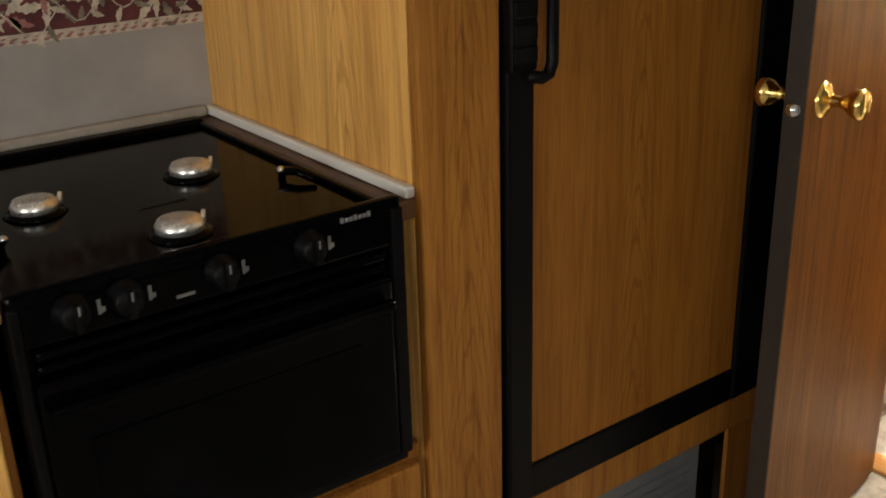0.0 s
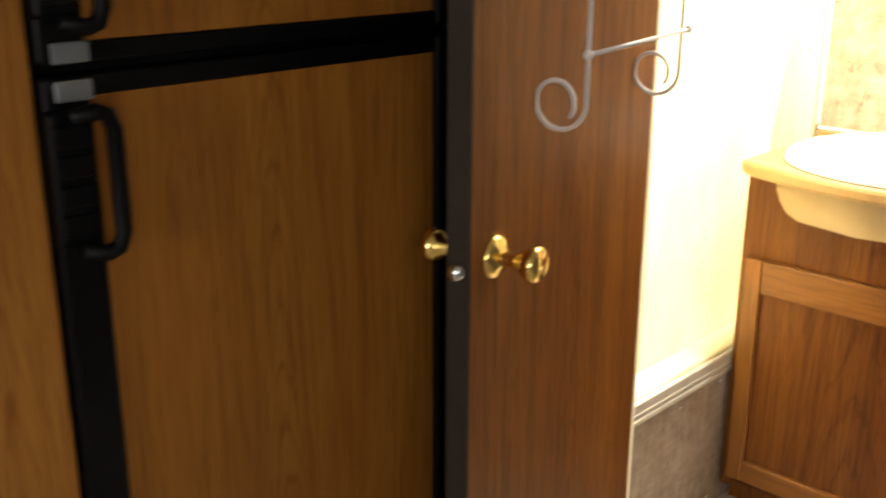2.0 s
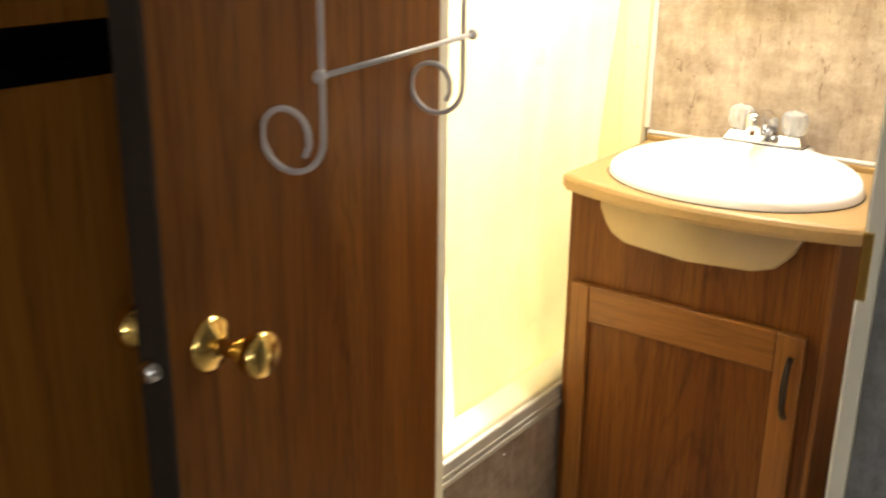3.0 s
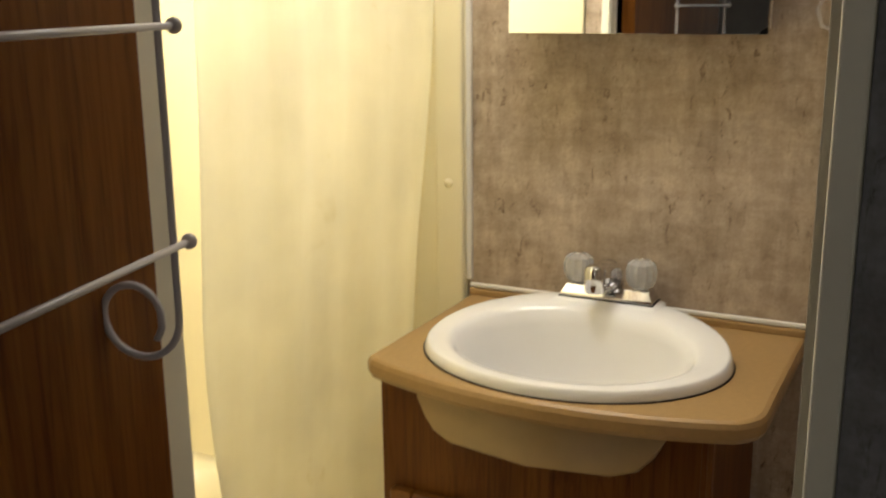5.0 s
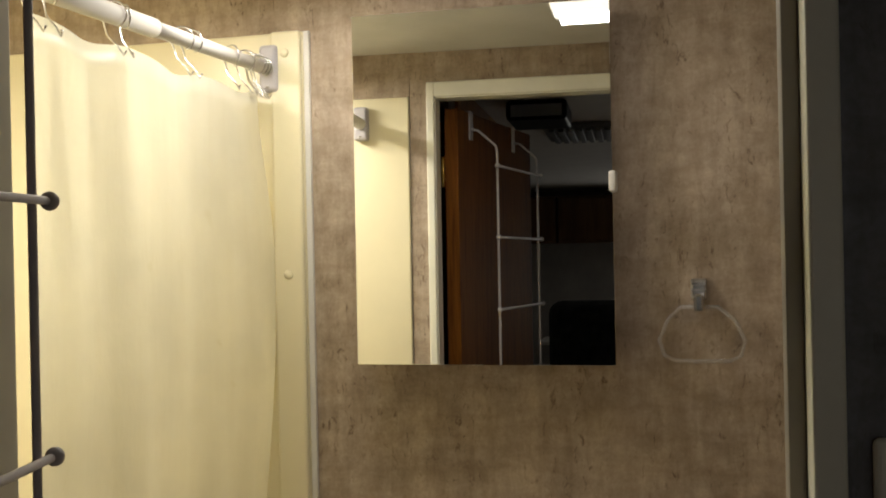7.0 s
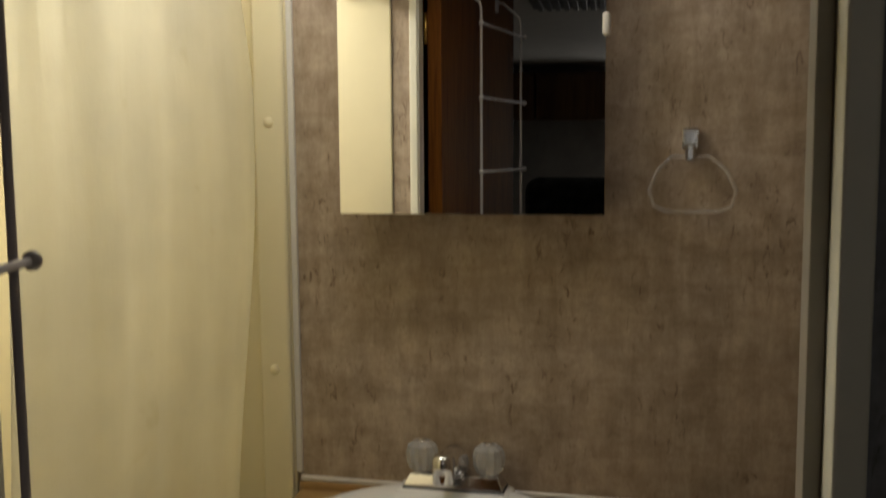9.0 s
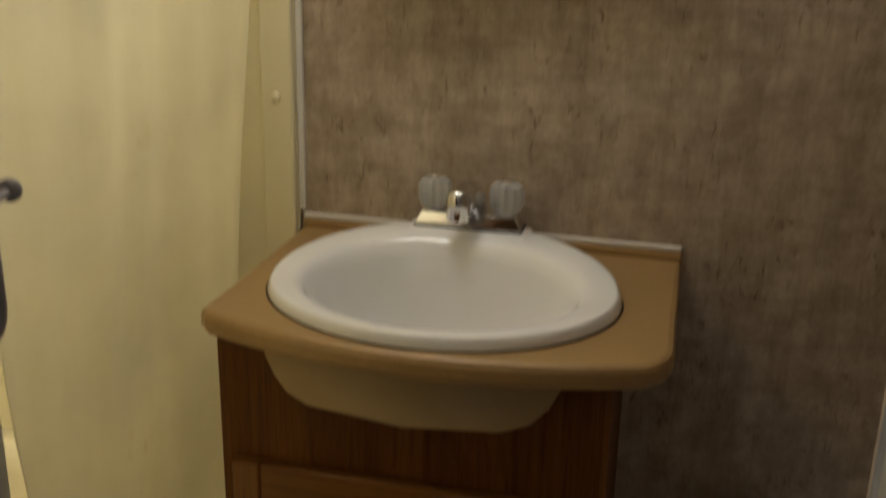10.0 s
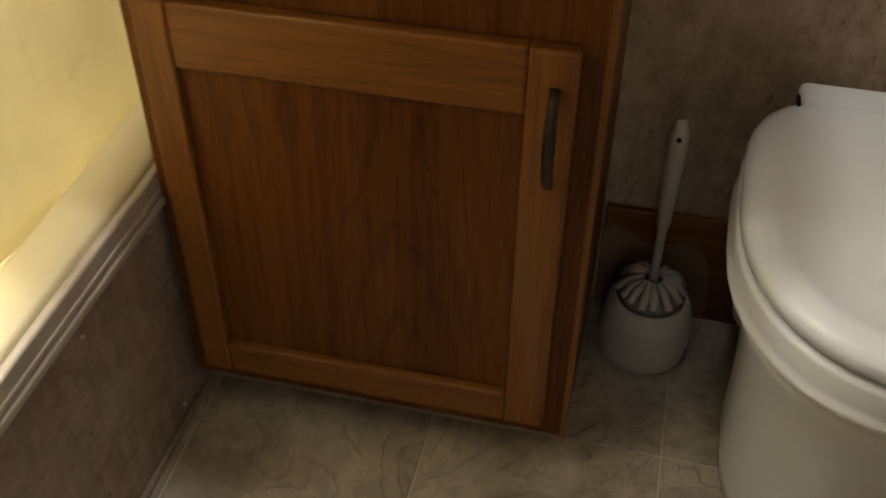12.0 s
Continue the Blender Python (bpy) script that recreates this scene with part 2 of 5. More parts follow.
M_LAMINATE = plain("tan_laminate", (0.37, 0.232, 0.092), 0.36, vary=0.05, scale=120)
M_CREAM = plain("cream_fibreglass", (0.83, 0.75, 0.50), 0.30, vary=0.05, scale=3)
M_CASING = plain("cream_casing", (0.86, 0.83, 0.68), 0.42, vary=0.05)
# casing cream darkened to grey-brown, so the colour holds the stop's shade
M_STOPSHADE = plain("shaded_door_stop", (0.30, 0.27, 0.22), 0.5, vary=0.08)
M_CURTAIN = cloth("shower_curtain_vinyl", (0.92, 0.895, 0.77))
M_WALL = mottled("bath_wallpaper", (0.385, 0.313, 0.238), (0.305, 0.238, 0.173), (0.475, 0.402, 0.320))
M_SKIRT = mottled("tub_skirt_panel", (0.33, 0.27, 0.225), (0.27, 0.215, 0.175), (0.40, 0.34, 0.29))
M_KWALL = plain("kitchen_wallpaper", (0.37, 0.355, 0.335), 0.65, vary=0.10, scale=7, bump=0.12)
M_DWALL = mottled("divider_wallpaper", (0.21, 0.22, 0.24), (0.165, 0.175, 0.19), (0.27, 0.28, 0.30))
M_CEIL = plain("ceiling_panel", (0.72, 0.70, 0.66), 0.6, vary=0.04, bump=0.1)
M_TILE = vinyl_stone("vinyl_stone_tile")
M_GROUT = plain("grout", (0.60, 0.56, 0.48), 0.7, vary=0.1, scale=40)
M_BORDER = plain("border_burgundy", (0.10, 0.022, 0.026), 0.6, vary=0.3, scale=25)
M_BCREAM = plain("border_cream", (0.55, 0.50, 0.40), 0.6, vary=0.25, scale=60)
M_BGREEN = plain("border_sage", (0.20, 0.19, 0.14), 0.6, vary=0.35, scale=60)
M_BROSE = plain("border_rose", (0.34, 0.15, 0.14), 0.6, vary=0.3, scale=60)
M_MIRROR = Mat("mirror_silver", 0.0, 1.0, (0.86, 0.87, 0.86)).m
M_CLEAR = glassy("clear_acrylic", (0.97, 0.98, 0.98), 0.05, 1.49)
M_CLEAR.node_tree.nodes["Principled BSDF"].inputs["Transmission Weight"].default_value = 0.88
M_FROST = plain("frosted_acrylic", (0.86, 0.86, 0.85), 0.18, vary=0.05, scale=40)
M_FROST.node_tree.nodes["Principled BSDF"].inputs["Transmission Weight"].default_value = 0.70
M_FILM = plain("plastic_film", (0.80, 0.80, 0.78), 0.22, vary=0.05, scale=40)
M_FILM.node_tree.nodes["Principled BSDF"].inputs["Alpha"].default_value = 0.12
M_PANE = glassy("window_glass", (1, 1, 1), 0.0, 1.45)
M_LAMP = glow("lamp_diffuser", (1.0, 0.93, 0.80), 8.0)
M_PRINT = plain("silver_print", (0.17, 0.17, 0.17), 0.5, vary=0.1)
M_FABRIC = plain("dark_floral_fabric", (0.022, 0.024, 0.022), 0.9, vary=0.5, scale=18, bump=0.3)
# grey that stands in for the shade between the brush bristles
M_GAPSHADE = plain("bristle_gap_shade", (0.22, 0.21, 0.19), 0.6, vary=0.1)
M_BRISTLE = plain("white_plastic", (0.52, 0.51, 0.47), 0.45, vary=0.06)


# ---------------------------------------------------------------- mesh helpers
def box(bm, lo, hi, bevel=0.0, seg=2):
    """A box between two corners, its edges rounded."""
    g = bmesh.ops.create_cube(bm, size=1.0)
    vs = g["verts"]
    for v in vs:
        v.co = Vector([l + (c + 0.5) * (h - l) for l, h, c in zip(lo, hi, v.co)])
    if bevel > 0:
        es = list({e for v in vs for e in v.link_edges})
        bmesh.ops.bevel(bm, geom=es, offset=bevel, segments=seg, profile=0.5, affect="EDGES")
    return bm


def tube(bm, pts, r, seg=10, cap=True, closed=False):
    """A round bar along points; r one radius or one for each point."""
    pts = [Vector(p) for p in pts]
    n = len(pts)
    rings = []
    up = None
    for i, p in enumerate(pts):
        a = pts[(i - 1) % n] if (i > 0 or closed) else p
        b = pts[(i + 1) % n] if (i < n - 1 or closed) else p
        d = (b - a).normalized()
        if up is None:
            up = Vector((0, 0, 1)) if abs(d.z) < 0.9 else Vector((1, 0, 0))
        side = d.cross(up).normalized()
        up = side.cross(d).normalized()
        rad = r[i] if isinstance(r, (list, tuple)) else r
        rings.append([bm.verts.new(p + rad * (math.cos(2 * math.pi * k / seg) * side + math.sin(2 * math.pi * k / seg) * up)) for k in range(seg)])
    m = n if closed else n - 1
    for i in range(m):
        A, B = rings[i], rings[(i + 1) % n]
        for k in range(seg):
            f = bm.faces.new((A[k], A[(k + 1) % seg], B[(k + 1) % seg], B[k]))
            f.smooth = True
    if cap and not closed:
        bm.faces.new(list(reversed(rings[0])))
        bm.faces.new(rings[-1])
    return bm


def lathe(bm, profile, m=Matrix.Identity(4), seg=28, sx=1.0, sy=1.0):
    """Turns (radius, height) pairs about z, then places the result by m."""
    rings = []
    for r, h in profile:
        if r < 1e-6:
            rings.append([bm.verts.new(m @ Vector((0, 0, h)))])
        else:
            rings.append([bm.verts.new(m @ Vector((r * sx * math.cos(2 * math.pi * k / seg), r * sy * math.sin(2 * math.pi * k / seg), h))) for k in range(seg)])
    for A, B in zip(rings, rings[1:]):
        for k in range(seg):
            a, b = A[k % len(A)], A[(k + 1) % len(A)]
            c, d = B[(k + 1) % len(B)], B[k % len(B)]
            q = []
            for v in (a, b, c, d):
                if v not in q:
                    q.append(v)
            if len(q) > 2:
                f = bm.faces.new(q)
                f.smooth = True
    return bm


def slab(bm, outline, z0, z1, bevel=0.0, seg=3):
    """A flat plate with the given outline (x, y), counter-clockwise."""
    bot = [bm.verts.new((x, y, z0)) for x, y in outline]
    top = [bm.verts.new((x, y, z1)) for x, y in outline]
    n = len(outline)
    fb = bm.faces.new(list(reversed(bot)))
    ft = bm.faces.new(top)
    for k in range(n):
        bm.faces.new((bot[k], bot[(k + 1) % n], top[(k + 1) % n], top[k]))
    if bevel:
        bmesh.ops.bevel(bm, geom=list(ft.edges) + list(fb.edges), offset=bevel, segments=seg, profile=0.5, affect="EDGES")
    return bm


def ball(bm, p, r, seg=14, squash=1.0):
    prof = [(r * math.sin(math.pi * i / 8), -r * squash * math.cos(math.pi * i / 8)) for i in range(9)]
    prof[0], prof[-1] = (0, prof[0][1]), (0, prof[-1][1])
    return lathe(bm, prof, Matrix.Translation(p), seg)


def mesh_of(name, bm, mat, smooth=False):
    bmesh.ops.recalc_face_normals(bm, faces=bm.faces[:])
    me = bpy.data.meshes.new(name)
    bm.to_mesh(me)
    bm.free()
    me.materials.append(mat)
    if smooth:
        for p in me.polygons:
            p.use_smooth = True
    return me


def part(name, bm, mat, parent, label="", smooth=False):
    ob = new(name, mesh_of(name, bm, mat, smooth))
    ob.parent = parent
    if label:
        tagged(ob, label)
    return ob


def thing(name, label, category, group="", at=(0, 0, 0), kind=""):
    ob = new(name)
    ob.location = at
    ob.empty_display_size = 0.05
    return tagged(ob, label, category, group, kind)


def solo(name, bm, mat, label="", category="", group="", kind="", smooth=False):
    return tagged(new(name, mesh_of(name, bm, mat, smooth)), label, category, group, kind)


def B():
    return bmesh.new()


def bx(lo, hi, bevel=0.0, seg=2):
    return box(B(), lo, hi, bevel, seg)


def facing(p, d):
    """The pose at p whose z points along d."""
    return Matrix.Translation(p) @ Vector(d).to_track_quat("Z", "Y").to_matrix().to_4x4()


def arc(c, r, a0, a1, n, u, v):
    """Points on an arc about c in the plane of u and v, in degrees."""
    c, u, v = Vector(c), Vector(u), Vector(v)
    out = []
    for i in range(n + 1):
        a = radians(a0 + (a1 - a0) * i / n)
        out.append(c + r * (math.cos(a) * u + math.sin(a) * v))
    return out


# ---------------------------------------------------------------- plan
FACE = 1.142          # front of the kitchen cabinets
BACK = 1.735          # kitchen wall behind the range
PANEL = 0.941         # side of the refrigerator enclosure
DIV = 2.055           # kitchen side of the bathroom wall
DIVB = 2.102          # bathroom side
FARW = 2.936          # bathroom end wall
TUBY = 1.195          # front of the tub
JR, JL = 0.520, 1.108  # clear door opening
OPEN_TOP = 1.795
KW = 1.982             # kitchen wall on the latch side of the door
CEIL = 1.90

# ---------------------------------------------------------------- structure
S = "structure"
solo("subfloor", bx((-2.7, -1.15, -0.06), (3.05, 1.95, -0.0016)), M_GROUT, "pale grout under the vinyl floor", kind=S)
solo("ceiling", bx((-2.7, -1.15, CEIL), (3.05, 1.95, CEIL + 0.06)), M_CEIL, "off-white ceiling panels", kind=S)
solo("wall_north", bx((-2.7, BACK, 0), (1.95, BACK + 0.06, CEIL)), M_KWALL, "grey textured wallpaper", kind=S)
solo("wall_bath_north", bx((1.95, 1.89, 0), (3.05, 1.95, CEIL)), M_CREAM, "cream shower surround wall", kind=S)
solo("wall_fridge_side", bx((1.89, FACE + 0.05, 0), (1.95, 1.89, CEIL)), M_DARKWOOD, "dark wood side of the refrigerator niche", kind=S)


def wall_with_opening(name, axis, p0, p1, a0, a1, z1, o0, o1, oz0, oz1, mat, label):
    """A wall with one opening, made of joined blocks."""
    bm = B()

    def blk(u0, u1, za, zb):
        if u1 - u0 < 1e-4 or zb - za < 1e-4:
            return
        box(bm, (u0, p0, za) if axis == "x" else (p0, u0, za), (u1, p1, zb) if axis == "x" else (p1, u1, zb))
    blk(a0, o0, 0, z1)
    blk(o1, a1, 0, z1)
    blk(o0, o1, 0, oz0)
    blk(o0, o1, oz1, z1)
    return solo(name, bm, mat, label, kind=S)


wall_with_opening("wall_south", "x", -1.07, -1.0, -2.7, 2.055, CEIL, -0.60, 0.40, 1.0, 1.6, M_KWALL, "grey textured wallpaper with a window")
wall_with_opening("wall_west", "y", -2.7, -2.6, -1.07, 1.775, CEIL, -0.45, 0.55, 0.95, 1.62, M_KWALL, "grey textured wallpaper with a window")
# dividing wall: kitchen skin, bathroom skin
wall_with_opening("wall_divider", "y", DIV, DIV + 0.04, -1.0, 1.89, CEIL, JR - 0.004, JL + 0.004, 0.0, OPEN_TOP + 0.004, M_DWALL, "blue-grey textured wallpaper beside the bathroom door")
wall_with_opening("wall_divider_bath", "y", DIV + 0.04, DIVB, -0.02, TUBY - 0.028, CEIL, JR - 0.004, JL + 0.004, 0.0, OPEN_TOP + 0.004, M_WALL, "taupe mottled wallpaper")
solo("wall_east", bx((FARW, -0.02, 0), (FARW + 0.06, TUBY, CEIL)), M_WALL, "taupe mottled vinyl wallpaper", kind=S)
solo("wall_bath_south", bx((DIVB, -0.08, 0), (FARW + 0.06, -0.02, CEIL)), M_WALL, "taupe mottled vinyl wallpaper", kind=S)
solo("surround_east", bx((FARW - 0.004, TUBY + 0.002, 0.38), (FARW + 0.06, 1.89, 1.80), 0.003), M_CREAM, "cream fibreglass shower surround", kind=S)
solo("surround_upper_wall", bx((FARW, TUBY, 1.80), (FARW + 0.06, 1.89, CEIL)), M_WALL, "taupe mottled wallpaper above the surround", kind=S)
solo("surround_west", bx((DIV + 0.04, TUBY - 0.026, 0.38), (DIVB + 0.006, 1.89, 1.80), 0.003), M_CREAM, "cream fibreglass shower surround", kind=S)
solo("surround_west_upper", bx((DIV + 0.04, TUBY - 0.027, 1.801), (DIVB, 1.89, CEIL)), M_WALL, "taupe mottled wallpaper above the surround", kind=S)
solo("surround_flange", bx((FARW - 0.016, TUBY + 0.004, 0.40), (FARW - 0.004, TUBY + 0.055, 1.80), 0.004), M_CREAM, "raised cream edge of the surround", kind=S)
solo("trim_corner", bx((FARW - 0.006, TUBY - 0.008, 0.85), (FARW + 0.004, TUBY + 0.002, 1.80), 0.002), M_WHITE, "thin white corner trim", kind=S)
solo("trim_wall_seam", bx((FARW - 0.0006, 0.6515, 0.85), (FARW + 0.001, 0.6525, CEIL)), M_WALL, "wallpaper seam", kind=S)
solo("baseboard", bx((FARW - 0.012, -0.02, 0), (FARW, 0.69, 0.185), 0.002), M_VANH, "brown wooden baseboard", kind=S)

for z in (0.62, 1.02, 1.41, 1.765):
    cap = lathe(B(), [(0.008, 0.0), (0.0075, 0.002), (0.005, 0.0035), (0.0, 0.004)], facing((FARW - 0.0155, TUBY + 0.030, z), (-1, 0, 0)), 14)
    solo("screw_cap", cap, M_CREAM, "small cream screw cap on the surround edge", "screw cap", "caps on the surround edge")

# door frame of the bathroom
solo("wall_divider_south", bx((KW, -1.0, 0), (DIV, 0.494, CEIL)), M_DWALL, "blue-grey textured wallpaper beside the bathroom door", kind=S)
fr = thing("door_frame", "cream painted bathroom door frame with a strike plate", "door frame", kind=S)
part("jamb", bx((DIV - 0.004, JL, 0), (DIVB + 0.001, JL + 0.004, OPEN_TOP)), M_CASING, fr)
part("jamb", bx((KW - 0.008, 0.4945, 0), (DIVB + 0.001, 0.512, OPEN_TOP + 0.036), 0.002), M_CASING, fr)
part("head_jamb", bx((DIV - 0.004, JR, OPEN_TOP), (DIVB + 0.004, JL, OPEN_TOP + 0.004)), M_CASING, fr)
for x0, x1 in ((DIV - 0.010, DIV), (DIVB, DIVB + 0.010)):
    if x0 > DIV:
        part("casing", bx((x0, 0.484, 0), (x1, 0.5115, OPEN_TOP + 0.036), 0.003), M_CASING, fr)
    w = 0.036 if x0 < DIV else 0.020
    part("casing", bx((x0, JL + 0.002, 0), (x1, JL + w, OPEN_TOP + 0.036), 0.003), M_CASING, fr)
    part("casing", bx((x0, JR - 0.002, OPEN_TOP + 0.002), (x1, JL + 0.002, OPEN_TOP + 0.036), 0.003), M_CASING, fr)
# the stop's shade is in its colour; the frame itself is cream
part("door_stop", bx((2.012, 0.5122, 0), (2.050, 0.522, OPEN_TOP), 0.001), M_STOPSHADE, fr, "cream door stop with the shade in its grey-brown colour")
part("strike_plate", bx((KW - 0.0105, 0.503, 0.930), (KW - 0.007, 0.5135, 1.000), 0.001), M_BRASS, fr, "dull brass strike plate")
solo("threshold", bx((DIV - 0.005, JR, -0.002), (DIVB + 0.01, JL, 0.010), 0.004), M_THRESH, "orange wooden threshold strip", kind=S)


# windows that light the kitchen
def window(name, lo, hi, axis):
    w = thing(name, "aluminium framed caravan window", "window", kind=S)
    (x0, y0, z0), (x1, y1, z1) = lo, hi
    t = 0.03
    if axis == "y":
        part("window_frame", bx((x0, y0, z0), (x1, y1, z0 + t), 0.004), M_GREYMETAL, w)
        part("window_frame", bx((x0, y0, z1 - t), (x1, y1, z1), 0.004), M_GREYMETAL, w)
        part("window_frame", bx((x0, y0, z0 + t), (x0 + t, y1, z1 - t), 0.004), M_GREYMETAL, w)
        part("window_frame", bx((x1 - t, y0, z0 + t), (x1, y1, z1 - t), 0.004), M_GREYMETAL, w)
        pane = part("pane", bx((x0 + t, (y0 + y1) / 2 - 0.002, z0 + t), (x1 - t, (y0 + y1) / 2 + 0.002, z1 - t)), M_PANE, w)
    else:
        part("window_frame", bx((x0, y0, z0), (x1, y1, z0 + t), 0.004), M_GREYMETAL, w)
        part("window_frame", bx((x0, y0, z1 - t), (x1, y1, z1), 0.004), M_GREYMETAL, w)
        part("window_frame", bx((x0, y0, z0 + t), (x1, y0 + t, z1 - t), 0.004), M_GREYMETAL, w)
        part("window_frame", bx((x0, y1 - t, z0 + t), (x1, y1, z1 - t), 0.004), M_GREYMETAL, w)
        pane = part("pane", bx(((x0 + x1) / 2 - 0.002, y0 + t, z0 + t), ((x0 + x1) / 2 + 0.002, y1 - t, z1 - t)), M_PANE, w)
    pane.visible_shadow = False


window("window_1", (-0.60, -1.05, 1.0), (0.40, -1.02, 1.6), "y")
window("window_2", (-2.67, -0.45, 0.95), (-2.64, 0.55, 1.62), "x")
solo("ground", bx((-60, -60, -0.9), (60, 60, -0.8)), M_GROUT, "dry pale ground outside", kind=S)


# ---------------------------------------------------------------- kitchen: wallpaper border
def leaf(bm, c, a, ln, wd, y):
    """A lobed flat leaf on the wall, c its base, a its heading."""
    n = 9
    d = Vector((math.cos(a), 0, math.sin(a)))
    s = Vector((-math.sin(a), 0, math.cos(a)))
    c = Vector((c[0], y, c[1]))
    L, R = [], []
    for i in range(n):
        t = i / (n - 1)
        w = wd * math.sin(math.pi * min(1, t * 0.92 + 0.06)) * (1.0 if i % 2 else 0.62)
        bend = 0.25 * ln * t * t
        p = c + d * ln * t + s * bend
        L.append(bm.verts.new(p + s * w))
        R.append(bm.verts.new(p - s * w))
    for i in range(n - 1):
        bm.faces.new((L[i], L[i + 1], R[i + 1], R[i]))


def wallpaper_border():
    z0, z1, x0, x1 = 1.006, 1.18, -1.2, PANEL - 0.001
    b = thing("wallpaper_border", "burgundy wallpaper border with cream acanthus leaves", "wallpaper border", kind=S)
    part("border_paper", bx((x0, BACK - 0.002, z0), (x1, BACK, z1)), M_BORDER, b)
    part("lower_band", bx((x0, BACK - 0.003, z0), (x1, BACK - 0.001, z0 + 0.016)), M_BCREAM, b)
    part("upper_band", bx((x0, BACK - 0.003, z1 - 0.016), (x1, BACK - 0.001, z1)), M_BCREAM, b)
    rnd = random.Random(4)
    bead, cream, green, stem, rose = B(), B(), B(), B(), B()
    x = x0 + 0.01
    while x < x1 - 0.01:
        leaf(bead, (x, z0 + 0.004), rnd.uniform(-0.3, 0.3), 0.012, 0.0035, BACK - 0.0034)
        leaf(bead, (x + 0.006, z0 + 0.010), rnd.uniform(-0.3, 0.3), 0.009, 0.002, BACK - 0.0034)
        x += 0.017
    x = x0 + 0.05
    k = 0
    while x < x1 - 0.01:
        cz = z0 + 0.075 + 0.018 * math.sin(k * 2.1)
        for i in range(11):
            a = k + i * 0.62
            r = 0.012 + 0.012 * (i % 3)
            ln = rnd.uniform(0.026, 0.05)
            leaf((cream, green, cream, rose)[i % 4], (x + r * math.cos(a), cz + 0.8 * r * math.sin(a)), a + rnd.uniform(-0.4, 0.6), ln, ln * 0.2, BACK - 0.0026 - 0.0002 * (i % 4))
        pts = [(x + 0.012 * i, BACK - 0.0036, cz - 0.03 + 0.022 * math.sin(i * 0.75 + k)) for i in range(10)]
        tube(stem, pts, 0.0011, 5)
        for i in range(5):
            leaf(cream if i % 2 else green, (x + 0.02 * i, cz - 0.032 + 0.02 * math.sin(i * 1.25 + k)), rnd.uniform(0, 6.28), rnd.uniform(0.016, 0.03), 0.006, BACK - 0.0032)
        x += 0.088
        k += 1
    for nm, bm, mt in (("bead_print", bead, M_BROSE), ("leaf_print", cream, M_BCREAM), ("leaf_print", green, M_BGREEN), ("stem_print", stem, M_BCREAM), ("petal_print", rose, M_BROSE)):
        part(nm, bm, mt, b)


wallpaper_border()

# ---------------------------------------------------------------- kitchen: range
RX0, RX1, RY0, RY1, RZ = 0.428, 0.902, 1.113, 1.715, 0.846


def burner(x, y, parent):
    bn = part("burner", lathe(B(), [(0.0, 0.0), (0.040, 0.0), (0.036, 0.004), (0.028, 0.006), (0.027, 0.010), (0.0, 0.010)], Matrix.Translation((x, y, RZ)), 28), M_ENAMEL, parent)
    part("burner_cap", lathe(B(), [(0.024, 0.004), (0.029, 0.006), (0.030, 0.013), (0.026, 0.020), (0.018, 0.0225), (0.0, 0.0225)], Matrix.Translation((x, y, RZ)), 24), M_ALU, bn, "worn silver aluminium burner cap")
    part("igniter", tube(B(), [(x + 0.034, y + 0.014, RZ), (x + 0.038, y + 0.016, RZ + 0.018)], [0.0045, 0.003], 8), M_ALU, bn)


